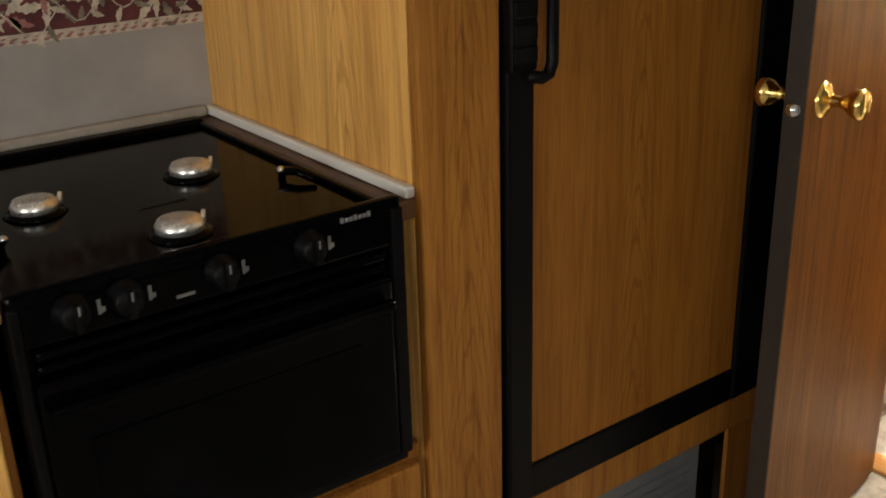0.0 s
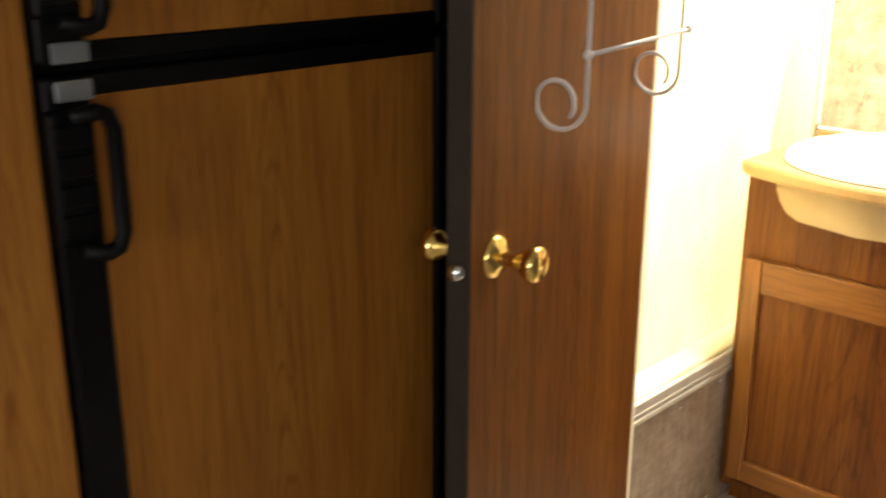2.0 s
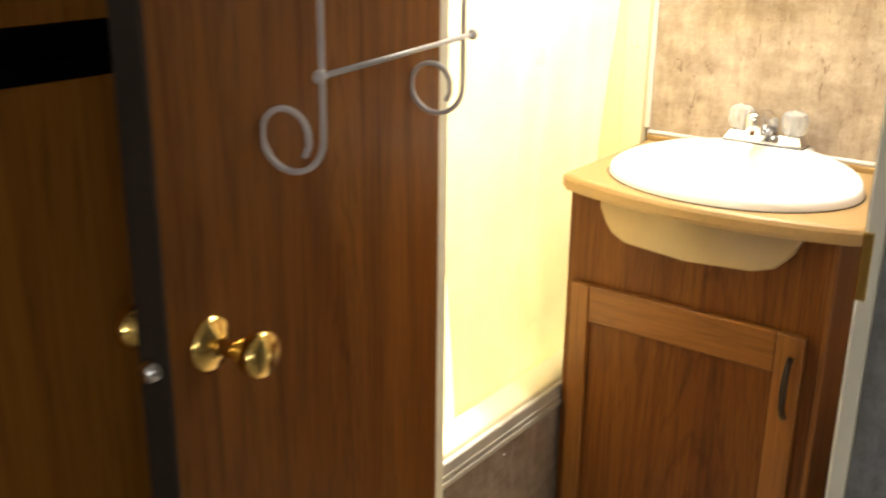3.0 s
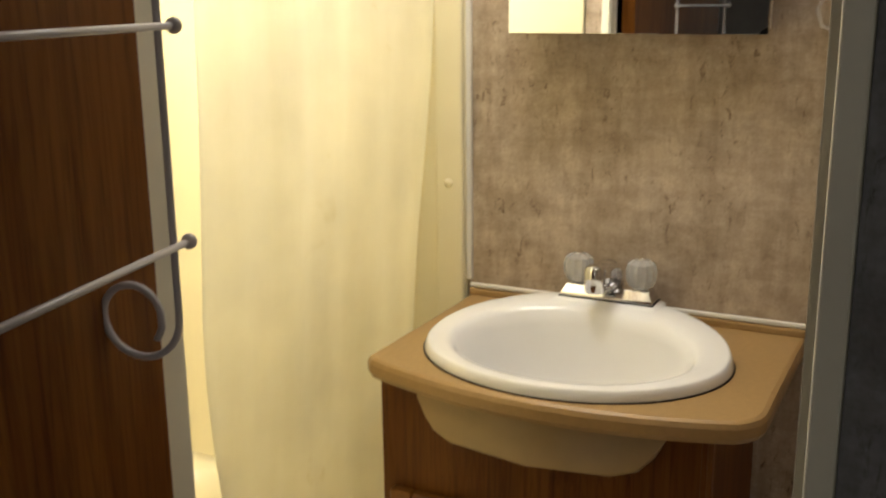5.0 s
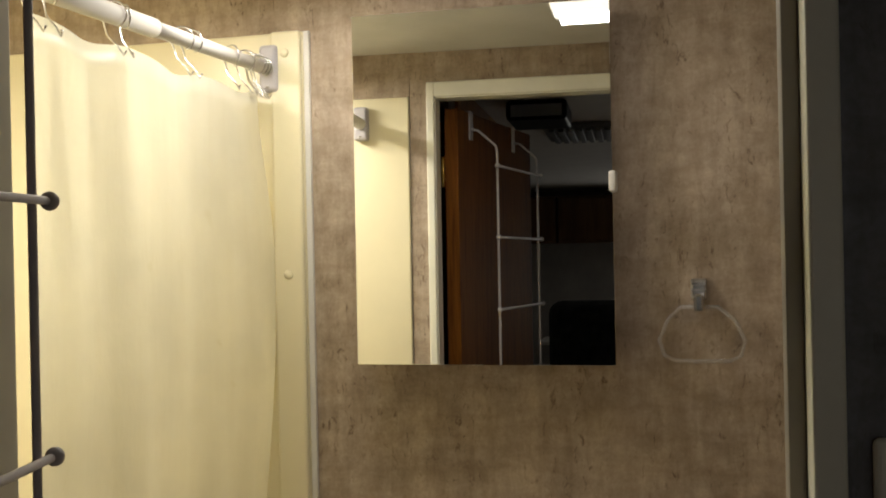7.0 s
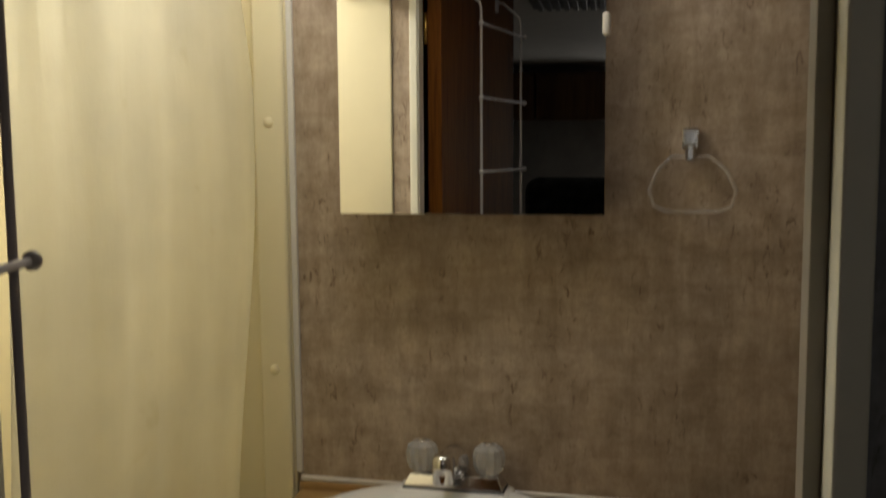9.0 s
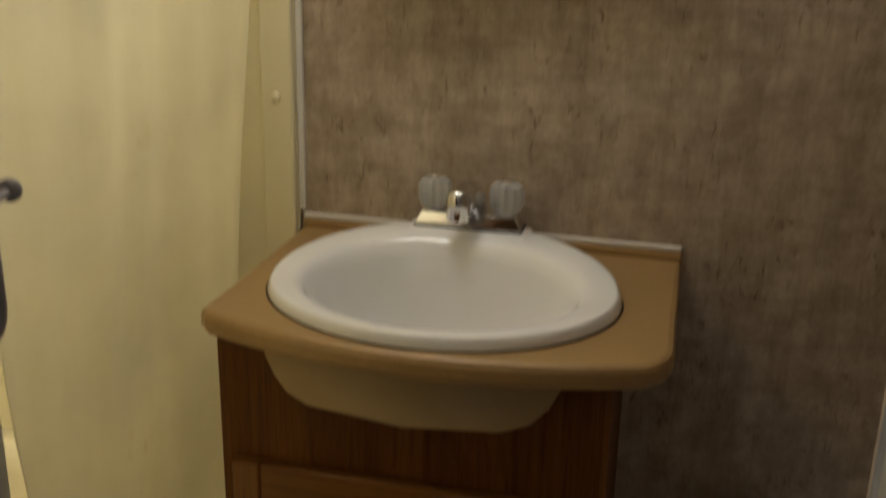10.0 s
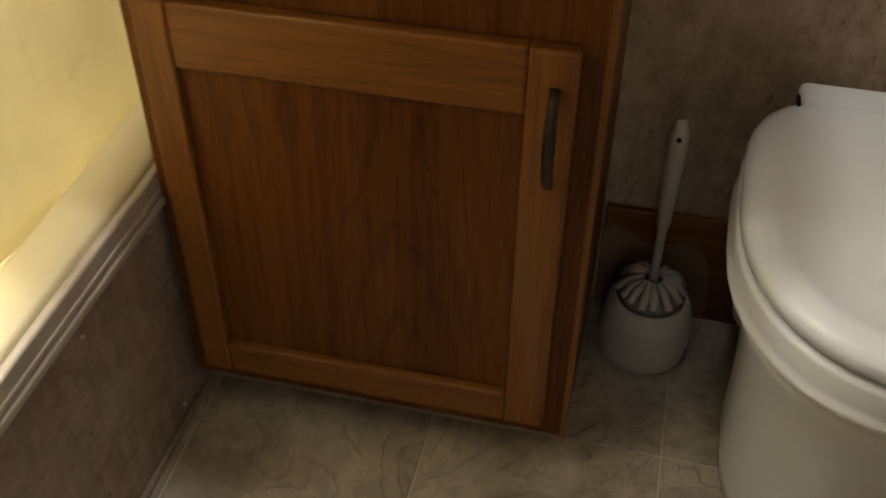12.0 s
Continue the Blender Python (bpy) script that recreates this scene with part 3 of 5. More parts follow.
def range_stove():
    r = thing("gas_range", "black enamel three-burner gas range without grates", "stove", at=(0, 0, 0))
    part("body", bx((RX0 + 0.006, RY0 + 0.02, 0.493), (RX1 - 0.006, RY1, RZ - 0.012), 0.003), M_ENAMEL, r)
    top = B()
    box(top, (RX0, RY0 + 0.012, RZ - 0.012), (RX1, RY1, RZ), 0.004)
    ck = part("cooktop", top, M_ENAMEL, r)
    for lo, hi, bv in (((RX0, RY0 + 0.002, RZ - 0.014), (RX1, RY0 + 0.0195, RZ + 0.023), 0.006), ((RX0, RY0 + 0.02, RZ - 0.004), (RX0 + 0.014, RY1 - 0.031, RZ + 0.008), 0.005),
                       ((RX1 - 0.014, RY0 + 0.02, RZ - 0.004), (RX1, RY1 - 0.031, RZ + 0.008), 0.005), ((RX0, RY1 - 0.03, RZ - 0.004), (RX1, RY1, RZ + 0.012), 0.006)):
        part("rim", bx(lo, hi, bv, 3), M_ENAMEL, ck)
    for x, y in ((0.767, 1.437), (0.661, 1.229), (0.548, 1.421)):
        burner(x, y, r)
    for x, y, s in ((0.858, 1.330, 1), (0.476, 1.305, -1)):
        part("grate_clip", tube(B(), [(x, y + 0.012, RZ), (x, y + 0.008, RZ + 0.012), (x + 0.012 * s, y - 0.01, RZ + 0.013), (x + 0.022 * s, y - 0.04, RZ + 0.006)], [0.006, 0.007, 0.006, 0.005], 8), M_ENAMEL, r)
        part("clip_screw", ball(B(), (x - 0.004 * s, y + 0.006, RZ + 0.014), 0.006), M_CHROME, r)
    part("cooktop_slot", bx((0.655, 1.345, RZ - 0.001), (0.72, 1.351, RZ + 0.0008)), M_BLACK, r)
    cp = B()
    box(cp, (RX0 + 0.012, RY0, 0.808), (RX1 - 0.018, RY0 + 0.03, RZ + 0.008), 0.004)
    part("control_panel", cp, M_ENAMEL, r, "glossy black control panel")
    part("panel_end", bx((RX0, RY0 - 0.002, 0.505), (RX0 + 0.012, RY0 + 0.03, RZ + 0.010), 0.003), M_BLACK, r)
    part("panel_end", bx((RX1 - 0.018, RY0 - 0.002, 0.505), (RX1, RY0 + 0.03, RZ + 0.010), 0.003), M_BLACK, r)
    for x in (0.491, 0.546, 0.656, 0.768):
        m = facing((x, RY0 + 0.001, 0.837), (0, -1, 0))
        kb = lathe(B(), [(0.0, 0.0), (0.021, 0.0), (0.021, 0.004), (0.0175, 0.008), (0.016, 0.018), (0.013, 0.021), (0.0, 0.021)], m, 24)
        kn = part("control_knob", kb, M_BLACK, r)
        part("knob_grip", bx((x - 0.0045, RY0 - 0.027, 0.821), (x + 0.0045, RY0 - 0.014, 0.853), 0.002), M_BLACK, kn)
        part("knob_mark", bx((x - 0.001, RY0 - 0.0278, 0.842), (x + 0.001, RY0 - 0.0268, 0.852)), M_PRINT, kn)
        part("dial_print", bx((x + 0.026, RY0 - 0.0008, 0.826), (x + 0.030, RY0 + 0.001, 0.843)), M_PRINT, r)
        part("dial_print", bx((x + 0.030, RY0 - 0.0008, 0.828), (x + 0.034, RY0 + 0.001, 0.834)), M_PRINT, r)
    part("dial_print", bx((0.602, RY0 - 0.0008, 0.819), (0.624, RY0 + 0.001, 0.823)), M_PRINT, r)
    lg = B()
    for i in range(7):
        box(lg, (0.813 + i * 0.0062, RY0 - 0.0008, 0.8545), (0.8175 + i * 0.0062, RY0 + 0.001, 0.861 - (0.0015 if i % 3 else 0)))
    part("maker_badge", lg, M_PRINT, r, "small silver maker's mark")
    part("vent_louvre", bx((RX0 + 0.02, RY0 + 0.001, 0.790), (RX1 - 0.026, RY0 + 0.025, 0.802), 0.004), M_ENAMEL, r)
    part("vent_louvre", bx((RX0 + 0.02, RY0 + 0.003, 0.774), (RX1 - 0.026, RY0 + 0.025, 0.785), 0.004), M_ENAMEL, r)
    od = part("oven_door", bx((RX0 + 0.013, RY0 - 0.002, 0.507), (RX1 - 0.019, RY0 + 0.022, 0.767), 0.006, 3), M_ENAMEL, r)
    part("oven_window", bx((RX0 + 0.06, RY0 - 0.004, 0.545), (RX1 - 0.07, RY0 + 0.0, 0.69), 0.001), M_BGLASS, od)
    part("oven_handle", bx((RX0 + 0.02, RY0 - 0.024, 0.729), (RX1 - 0.028, RY0 - 0.008, 0.745), 0.006, 3), M_ENAMEL, od)
    for x in (RX0 + 0.06, 0.66, RX1 - 0.07):
        part("handle_post", bx((x, RY0 - 0.012, 0.731), (x + 0.02, RY0, 0.743)), M_BLACK, od)
    part("bottom_rail", bx((RX0 + 0.004, RY0 + 0.004, 0.492), (RX1 - 0.004, RY0 + 0.03, 0.506), 0.003), M_BLACK, r)


range_stove()


def drawer_front(name, lo, hi, label, mat, handle=True):
    t = thing(name, label, "cabinet")
    part("body", bx((lo[0], lo[1] + 0.02, lo[2]), hi, 0.002), M_STILE, t)
    d = part("door", bx((lo[0] + 0.012, lo[1], lo[2] + 0.02), (hi[0] - 0.012, lo[1] + 0.019, hi[2] - 0.02), 0.004, 3), mat, t)
    if handle:
        part("handle", tube(B(), [((lo[0] + hi[0]) / 2 + s, lo[1] - q, hi[2] - 0.06) for s, q in ((-0.045, 0.0), (-0.04, 0.022), (0.04, 0.022), (0.045, 0.0))], 0.005, 8), M_BRONZE, d)
    return t


drawer_front("base_cabinet", (RX0 - 0.008, FACE - 0.015, 0.0), (PANEL - 0.005, BACK, 0.488), "oak cabinet under the black range", M_STILE)
drawer_front("base_cabinet", (-0.25, FACE - 0.015, 0.0), (RX0 - 0.012, BACK, 0.841), "oak base cabinet beside the black range", M_OAK)
solo("countertop", bx((-0.27, FACE - 0.03, 0.842), (RX0 - 0.003, BACK, 0.866), 0.006, 3), M_LAMINATE, "tan laminate kitchen countertop", "countertop")
# dark wood colour holds the shade between range and trim
solo("filler_strip", bx((RX1 + 0.003, FACE - 0.004, 0.825), (PANEL - 0.001, BACK, 0.851), 0.002), M_DARKWOOD, "narrow wooden filler beside the range, dark in colour for the shade there", "trim")
ct = B()
box(ct, (PANEL - 0.016, FACE - 0.004, 0.852), (PANEL - 0.0005, BACK - 0.001, 0.868), 0.004, 3)
solo("trim_counter_side", ct, M_WHITE, "white plastic trim along the enclosure panel", kind=S)
solo("trim_counter_back", bx((-0.27, BACK - 0.018, 0.852), (PANEL - 0.017, BACK - 0.0005, 0.870), 0.005, 3), M_KTRIM, "grey-beige caulked trim along the wallpaper", kind=S)

# refrigerator enclosure and refrigerator
en = thing("fridge_enclosure", "oak-veneer tall cabinet around the refrigerator", "cabinet")
part("side_panel", bx((PANEL, FACE + 0.004, 0.0), (PANEL + 0.018, BACK, CEIL)), M_OAK, en, "pale honey oak side panel")
part("stile", bx((PANEL - 0.001, FACE - 0.018, 0.0), (1.070, FACE + 0.003, CEIL), 0.004, 2), M_STILE, en)
part("stile", bx((1.694, FACE - 0.010, 0.0), (1.80, FACE + 0.003, CEIL), 0.003), M_DARKWOOD, en)
part("top_rail", bx((1.070, FACE - 0.016, 1.72), (1.694, FACE + 0.003, CEIL), 0.003), M_STILE, en)
part("lower_rail", bx((1.070, FACE - 0.012, 0.250), (1.694, FACE + 0.003, 0.315), 0.002), M_STILE, en)
part("lower_panel", bx((1.070, FACE - 0.006, 0.0), (1.20, FACE + 0.003, 0.245), 0.002), M_STILE, en)
part("lower_panel", bx((1.622, FACE - 0.006, 0.0), (1.694, FACE + 0.003, 0.245), 0.002), M_STILE, en)
gr = part("furnace_grille", bx((1.20, FACE - 0.004, 0.02), (1.545, FACE + 0.006, 0.245), 0.003), M_GREYMETAL, en, "grey metal furnace cover")
for i in range(9):
    part("slat", bx((1.225, FACE - 0.007, 0.04 + i * 0.021), (1.52, FACE - 0.003, 0.050 + i * 0.021), 0.0015), M_GREYMETAL, gr)
part("recess", bx((1.545, FACE + 0.02, 0.0), (1.622, FACE + 0.05, 0.245)), M_BLACK, en)


def fridge():
    f = thing("refrigerator", "two-door caravan refrigerator with wood-veneer panels and black frames", "refrigerator")
    y = FACE
    part("body", bx((1.072, y + 0.004, 0.316), (1.692, 1.70, 1.715), 0.003), M_BLACK, f)
    for nm, z0, z1 in (("lower_door", 0.318, 1.158), ("freezer_door", 1.168, 1.70)):
        d = part(nm, bx((1.074, y - 0.012, z0), (1.690, y + 0.003, z1), 0.004), M_BLACK, f)
        part("veneer_panel", bx((1.122, y - 0.0145, z0 + (0.063 if nm == "lower_door" else 0.020)), (1.602, y - 0.009, z1 - 0.022), 0.001), M_FRIDGE, d, "brown wood-veneer panel")
        part("edge_rail", bx((1.074, y - 0.026, z0), (1.123, y - 0.008, z1), 0.006, 3), M_BLACK, d)
        part("edge_rail", bx((1.603, y - 0.022, z0), (1.689, y - 0.008, z1), 0.006, 3), M_BLACK, d)
        part("cross_rail", bx((1.123, y - 0.018, z1 - 0.022), (1.603, y - 0.008, z1 - 0.001), 0.003), M_BLACK, d)
        part("cross_rail", bx((1.123, y - 0.018, z0), (1.603, y - 0.008, z0 + (0.062 if nm == "lower_door" else 0.019)), 0.003), M_BLACK, d)
        za, zb = (0.982, 1.128) if nm == "lower_door" else (1.200, 1.346)
        h = part("handle", bx((1.070, y - 0.040, za + 0.012), (1.116, y - 0.02, zb), 0.006, 3), M_BLACK, d)
        for i in range(4):
            part("grip_rib", bx((1.074, y - 0.0435, za + 0.024 + i * 0.029), (1.112, y - 0.038, za + 0.046 + i * 0.029), 0.0025, 2), M_BLACK, h)
        lo, hi = (za, zb)
        loop = [(1.088, y - 0.045, lo + 0.010), (1.114, y - 0.048, lo + 0.004), (1.124, y - 0.050, lo + 0.008), (1.130, y - 0.050, lo + 0.022), (1.130, y - 0.050, hi - 0.020), (1.124, y - 0.050, hi - 0.006), (1.114, y - 0.048, hi - 0.002), (1.088, y - 0.045, hi - 0.006)]
        part("pull_bar", tube(B(), loop, 0.0085, 10), M_BLACK, h)
        part("hinge_plate", bx((1.086, y - 0.029, (z1 - 0.024) if nm == "lower_door" else z0 + 0.002), (1.124, y - 0.024, (z1 - 0.004) if nm == "lower_door" else z0 + 0.022), 0.002), M_GREYMETAL, d)


fridge()

# ---------------------------------------------------------------- bathroom door
HINGE = Vector((2.036, 1.0695, 0))      # front hinge corner
LATCH = Vector((1.490, 0.957, 0))      # front latch corner
dv = (HINGE - LATCH).normalized()
dn = Vector((dv.y, -dv.x, 0))          # towards the passage
DW = (HINGE - LATCH).length
DM = Matrix(((dv.x, dn.x, 0, LATCH.x), (dv.y, dn.y, 0, LATCH.y), (0, 0, 1, 0), (0, 0, 0, 1)))
DTOP = 1.780


def bathroom_door():
    d = thing("door_1", "open reddish-brown wood-veneer bathroom door with brass knobs", "door", kind=S)
    d.matrix_world = DM
    part("leaf", bx((0.003, -0.032, 0.012), (DW, 0.0, DTOP), 0.001), M_DOOR, d)
    part("latch_edge", bx((-0.001, -0.0315, 0.012), (0.0035, -0.0005, DTOP)), M_DOORX, d, "dark unveneered door edge")
    lp = part("latch_plate", bx((-0.0025, -0.027, 0.878), (0.0, -0.005, 0.945), 0.0005), M_DOORX, d, "dark latch plate")
    part("latch_bolt", lathe(B(), [(0.0, 0.013), (0.008, 0.011), (0.0115, 0.004), (0.012, 0.0), (0.0, 0.0)], facing((-0.002, -0.016, 0.903), (-1, 0, 0)), 16), M_CHROME, lp)
    for s, y0 in ((1, 0.0), (-1, -0.032)):
        m = facing((0.058, y0, 0.908), (0, s, 0))
        k = part("knob_rose", lathe(B(), [(0.028, 0.0), (0.028, 0.003), (0.023, 0.008), (0.014, 0.011), (0.011, 0.014), (0.0, 0.014)], m, 28), M_BRASS, d, "polished brass rose")
        part("knob", lathe(B(), [(0.0095, 0.012), (0.0085, 0.026), (0.010, 0.034), (0.018, 0.043), (0.0225, 0.052), (0.0230, 0.058), (0.019, 0.064), (0.0, 0.066)], m, 28), M_BRASS, k, "polished brass knob")
    for z in (0.25, 1.0, 1.6):
        part("hinge", tube(B(), [(DW + 0.002, -0.037, z), (DW + 0.002, -0.037, z + 0.07)], 0.005, 10), M_BRASS, d)


bathroom_door()


def towel_rack():
    """Two bent rods hooked over the door, joined by four bars with ball ends."""
    t = thing("towel_rack", "grey painted over-door towel rack with scroll ends", "towel rack")
    t.matrix_world = DM
    off = 0.067
    z0 = 1.086
    bars = (1.147, 1.314, 1.483, 1.650)
    for x in (0.158, 0.477):
        hk = part("hook", bx((x - 0.011, 0.0005, DTOP - 0.065), (x + 0.011, 0.004, DTOP + 0.003), 0.001), M_RACK, t)
        part("hook_top", bx((x - 0.011, -0.036, DTOP + 0.0005), (x + 0.011, 0.004, DTOP + 0.0035), 0.001), M_RACK, hk)
        part("hook_back", bx((x - 0.011, -0.036, DTOP - 0.03), (x + 0.011, -0.0328, DTOP + 0.003), 0.001), M_RACK, hk)
        r = 0.034
        pts = [(x, 0.004, 1.740), (x, 0.02, 1.737), (x, off - 0.012, 1.706), (x, off - 0.003, 1.698), (x, off, 1.684), (x, off, 1.55), (x, off, 1.40), (x, off, 1.25), (x, off, 1.15), (x, off, z0)]
        pts += arc((x, off - r, z0), r, 0, -180, 14, (0, 1, 0), (0, 0, 1))[1:]
        pts += arc((x, off - 2 * r + 0.026, z0), 0.026, 180, 10, 12, (0, 1, 0), (0, 0, 1))[1:]
        pts += [Vector((x, off - 2 * r + 0.052, z0 - 0.008)), Vector((x, off - 2 * r + 0.047, z0 - 0.018))]
        part("rod", tube(B(), pts, 0.0030, 10), M_RACK, t)
    for z in bars:
        b = part("crossbar", tube(B(), [(0.147, off + 0.0055, z), (0.489, off + 0.0055, z)], 0.0030, 10), M_RACK, t)
        part("ball_end", ball(B(), (0.145, off + 0.0055, z), 0.0065), M_RACK, b)
        part("ball_end", ball(B(), (0.491, off + 0.0055, z), 0.0065), M_RACK, b)


towel_rack()

# ---------------------------------------------------------------- bathroom: tub and shower
TZ = 0.392


def bathtub():
    t = thing("bathtub", "cream fibreglass bathtub with a taupe skirt panel", "bathtub")
    x0, x1, y0, y1 = DIVB + 0.008, FARW - 0.001, TUBY + 0.004, 1.888
    bm = B()
    # rings from the rim inwards and down
    def ring(ix, iy, z, rr):
        pts = []
        a, b, c, d = x0 + ix, x1 - ix, y0 + iy, y1 - iy
        for cx, cy, s in ((b - rr, d - rr, 0), (a + rr, d - rr, 90), (a + rr, c + rr, 180), (b - rr, c + rr, 270)):
            for i in range(7):
                an = radians(s + 90 * i / 6)
                pts.append(bm.verts.new((cx + rr * math.cos(an), cy + rr * math.sin(an), z)))
        return pts
    rs = [ring(0, 0, TZ - 0.05, 0.002), ring(0, 0, TZ - 0.006, 0.002), ring(0.002, 0.004, TZ, 0.004), ring(0.05, 0.058, TZ + 0.001, 0.07), ring(0.062, 0.066, TZ - 0.004, 0.08), ring(0.075, 0.078, TZ - 0.05, 0.09), ring(0.10, 0.11, 0.12, 0.10), ring(0.16, 0.17, 0.085, 0.10)]
    for A, C in zip(rs, rs[1:]):
        for k in range(len(A)):
            bm.faces.new((A[k], A[(k + 1) % len(A)], C[(k + 1) % len(A)], C[k])).smooth = True
    bm.faces.new(rs[-1])
    part("basin", bm, M_CREAM, t)
    part("skirt", bx((x0, TUBY, 0.0), (FARW - 0.33, TUBY + 0.012, 0.352)), M_SKIRT, t, "taupe mottled skirt panel")
    part("skirt", bx((FARW - 0.33, TUBY, 0.0), (x1, TUBY + 0.012, 0.352)), M_SKIRT, t)
    rail = B()
    box(rail, (x0, TUBY - 0.008, 0.334), (x1 - 0.30, TUBY + 0.004, 0.384), 0.004, 3)
    box(rail, (x0, TUBY - 0.012, 0.338), (x1 - 0.30, TUBY - 0.006, 0.350), 0.003, 3)
    box(rail, (x0, TUBY - 0.010, 0.356), (x1 - 0.30, TUBY - 0.006, 0.362), 0.002, 2)
    part("edge_trim", rail, M_EDGE, t, "ridged off-white plastic edge trim")
    for x, z in ((2.20, 0.30), (2.42, 0.31), (2.585, 0.318), (2.40, 0.03), (2.57, 0.03)):
        part("screw", ball(B(), (x, TUBY - 0.0005, z), 0.0035, 10, 0.5), M_ALU, t)
    part("floor_trim", bx((x0, TUBY - 0.008, 0.0), (FARW - 0.33, TUBY, 0.012), 0.003), M_SKIRT, t)


bathtub()


def heat_vent():
    v = thing("floor_vent", "round white plastic heat vent in the tub skirt", "vent")
    m = facing((2.312, TUBY - 0.0005, 0.075), (0, -1, 0))
    part("ring", lathe(B(), [(0.036, 0.001), (0.037, 0.008), (0.046, 0.009), (0.053, 0.006), (0.056, 0.0)], m, 32), M_BRISTLE, v)
    part("throat", lathe(B(), [(0.0, 0.0015), (0.036, 0.0015)], m, 24), M_BLACK, v)
    part("hub", lathe(B(), [(0.0, 0.010), (0.006, 0.010), (0.008, 0.002)], m, 14), M_BRISTLE, v)
    for i in range(3):
        z = 0.075 - 0.018 + i * 0.018
        w = math.sqrt(max(0.0001, 0.037 ** 2 - (z - 0.075) ** 2))
        part("slat", bx((2.312 - w, TUBY - 0.009, z - 0.002), (2.312 + w, TUBY - 0.002, z + 0.002), 0.001), M_BRISTLE, v)


heat_vent()

RODA, RODB = Vector((FARW - 0.02, 1.252, 1.740)), Vector((DIVB + 0.03, 1.275, 1.740))


def curtain_rod():
    r = thing("curtain_rod", "white metal shower curtain rod on grey brackets", "curtain rod")
    k = RODA.lerp(RODB, 0.42)
    part("tube", tube(B(), [RODA, k], 0.0105, 14), M_WHITE, r)
    part("outer_tube", tube(B(), [k, RODB], 0.0130, 14), M_WHITE, r)
    for p, s in ((RODA, 1), (RODB, -1)):
        x0, x1 = (p.x - 0.002, p.x + 0.020) if s > 0 else (p.x - 0.024, p.x + 0.002)
        b = part("bracket", bx((x0, p.y - 0.016, 1.703), (x1, p.y + 0.016, 1.779), 0.007, 3), M_RACK, r, "grey plastic wall bracket")
        part("screw", ball(B(), ((x0 if s > 0 else x1), p.y, 1.711), 0.004, 10, 0.6), M_CHROME, b)


curtain_rod()


def curtain():
    """A hanging sheet with broad soft folds, its end resting on the wall."""
    bm = B()
    nx, nz = 130, 48
    zt, zb = 1.698, 0.335

    def smooth(a, b, q):
        q = max(0.0, min(1.0, (q - a) / (b - a)))
        return q * q * (3 - 2 * q)
    grid = []
    for i in range(nx + 1):
        u = i / nx
        col = []
        for j in range(nz + 1):
            v = j / nz
            xl = 2.350 + 0.075 * smooth(0.55, 1.0, v)
            xr = 2.880 + 0.045 * smooth(0.0, 0.2, v) - 0.024 * smooth(0.24, 0.62, v)
            w = min(1.0, u / 0.92)
            back = max(0.0, (u - 0.92) / 0.08)
            x = xl + w * (xr - xl)
            k = (RODA.x - x) / (RODA.x - RODB.x)
            y = RODA.y + (RODB.y - RODA.y) * k + 0.045 * smooth(0.25, 0.95, v)
            y -= 0.005 * smooth(0.62, 1.0, u) * smooth(0.0, 0.18, v) * (1 - smooth(0.28, 0.60, v))
            y += (0.0065 * math.sin(2 * math.pi * (2.2 * u + 0.10 * math.sin(2.5 * v))) + 0.0022 * math.sin(2 * math.pi * (5.7 * u - 0.2 * v) + 1)) * (0.5 + 0.5 * smooth(0, 0.4, v)) * (1 - 0.8 * smooth(0.8, 1, u))
            sag = 0.0
            for c0 in (0.18, 0.50, 0.80):
                sag += 0.010 * math.exp(-((u - c0) / 0.075) ** 2)
            z = zt + (zb - zt) * v - sag * (1 - v) ** 8 + 0.012 * smooth(0.6, 0.0, u) * (1 - v) ** 6
            x += (FARW - 0.008 - x) * back
            y += 0.062 * back ** 0.8
            col.append(bm.verts.new((x, y, z)))
        grid.append(col)
    for i in range(nx):
        for j in range(nz):
            bm.faces.new((grid[i][j], grid[i + 1][j], grid[i + 1][j + 1], grid[i][j + 1])).smooth = True
    c = thing("shower_curtain", "translucent cream vinyl shower curtain with soft folds", "shower curtain")
    sheet = part("sheet", bm, M_CURTAIN, c)
    sol = sheet.modifiers.new("thick", "SOLIDIFY")
    sol.thickness = 0.0008


curtain()

ring0 = None
for i, u in enumerate((0.028, 0.042, 0.058, 0.078, 0.10, 0.155, 0.30, 0.33, 0.50, 0.53, 0.68, 0.72)):
    p = RODA.lerp(RODB, u)
    bm = B()
    pts = arc((0, 0, 0), 0.016, 250, -40, 14, (0, 1, 0), (0, 0, 1))
    pts += [Vector((0, 0.008, -0.026)), Vector((0.004, -0.004, -0.040)), Vector((0.006, -0.010, -0.050)), Vector((0.004, -0.014, -0.044))]
    if ring0 is None:
        ring0 = solo("curtain_ring", tube(bm, pts, 0.0013, 6), M_CHROME, "thin chrome wire curtain ring on the rod", "curtain ring", "rings on the shower rod")
        ring0.matrix_basis = pose(*p, 0, 0, 8)
    else:
        bm.free()
        copy_thing(ring0, pose(*p, 0, 0, (-20, 8, 25, -35, 15)[i % 5]))

# ---------------------------------------------------------------- bathroom: vanity
CX, CY = 2.72, 0.922      # sink centre
CT0, CT1 = 0.795, 0.825   # countertop


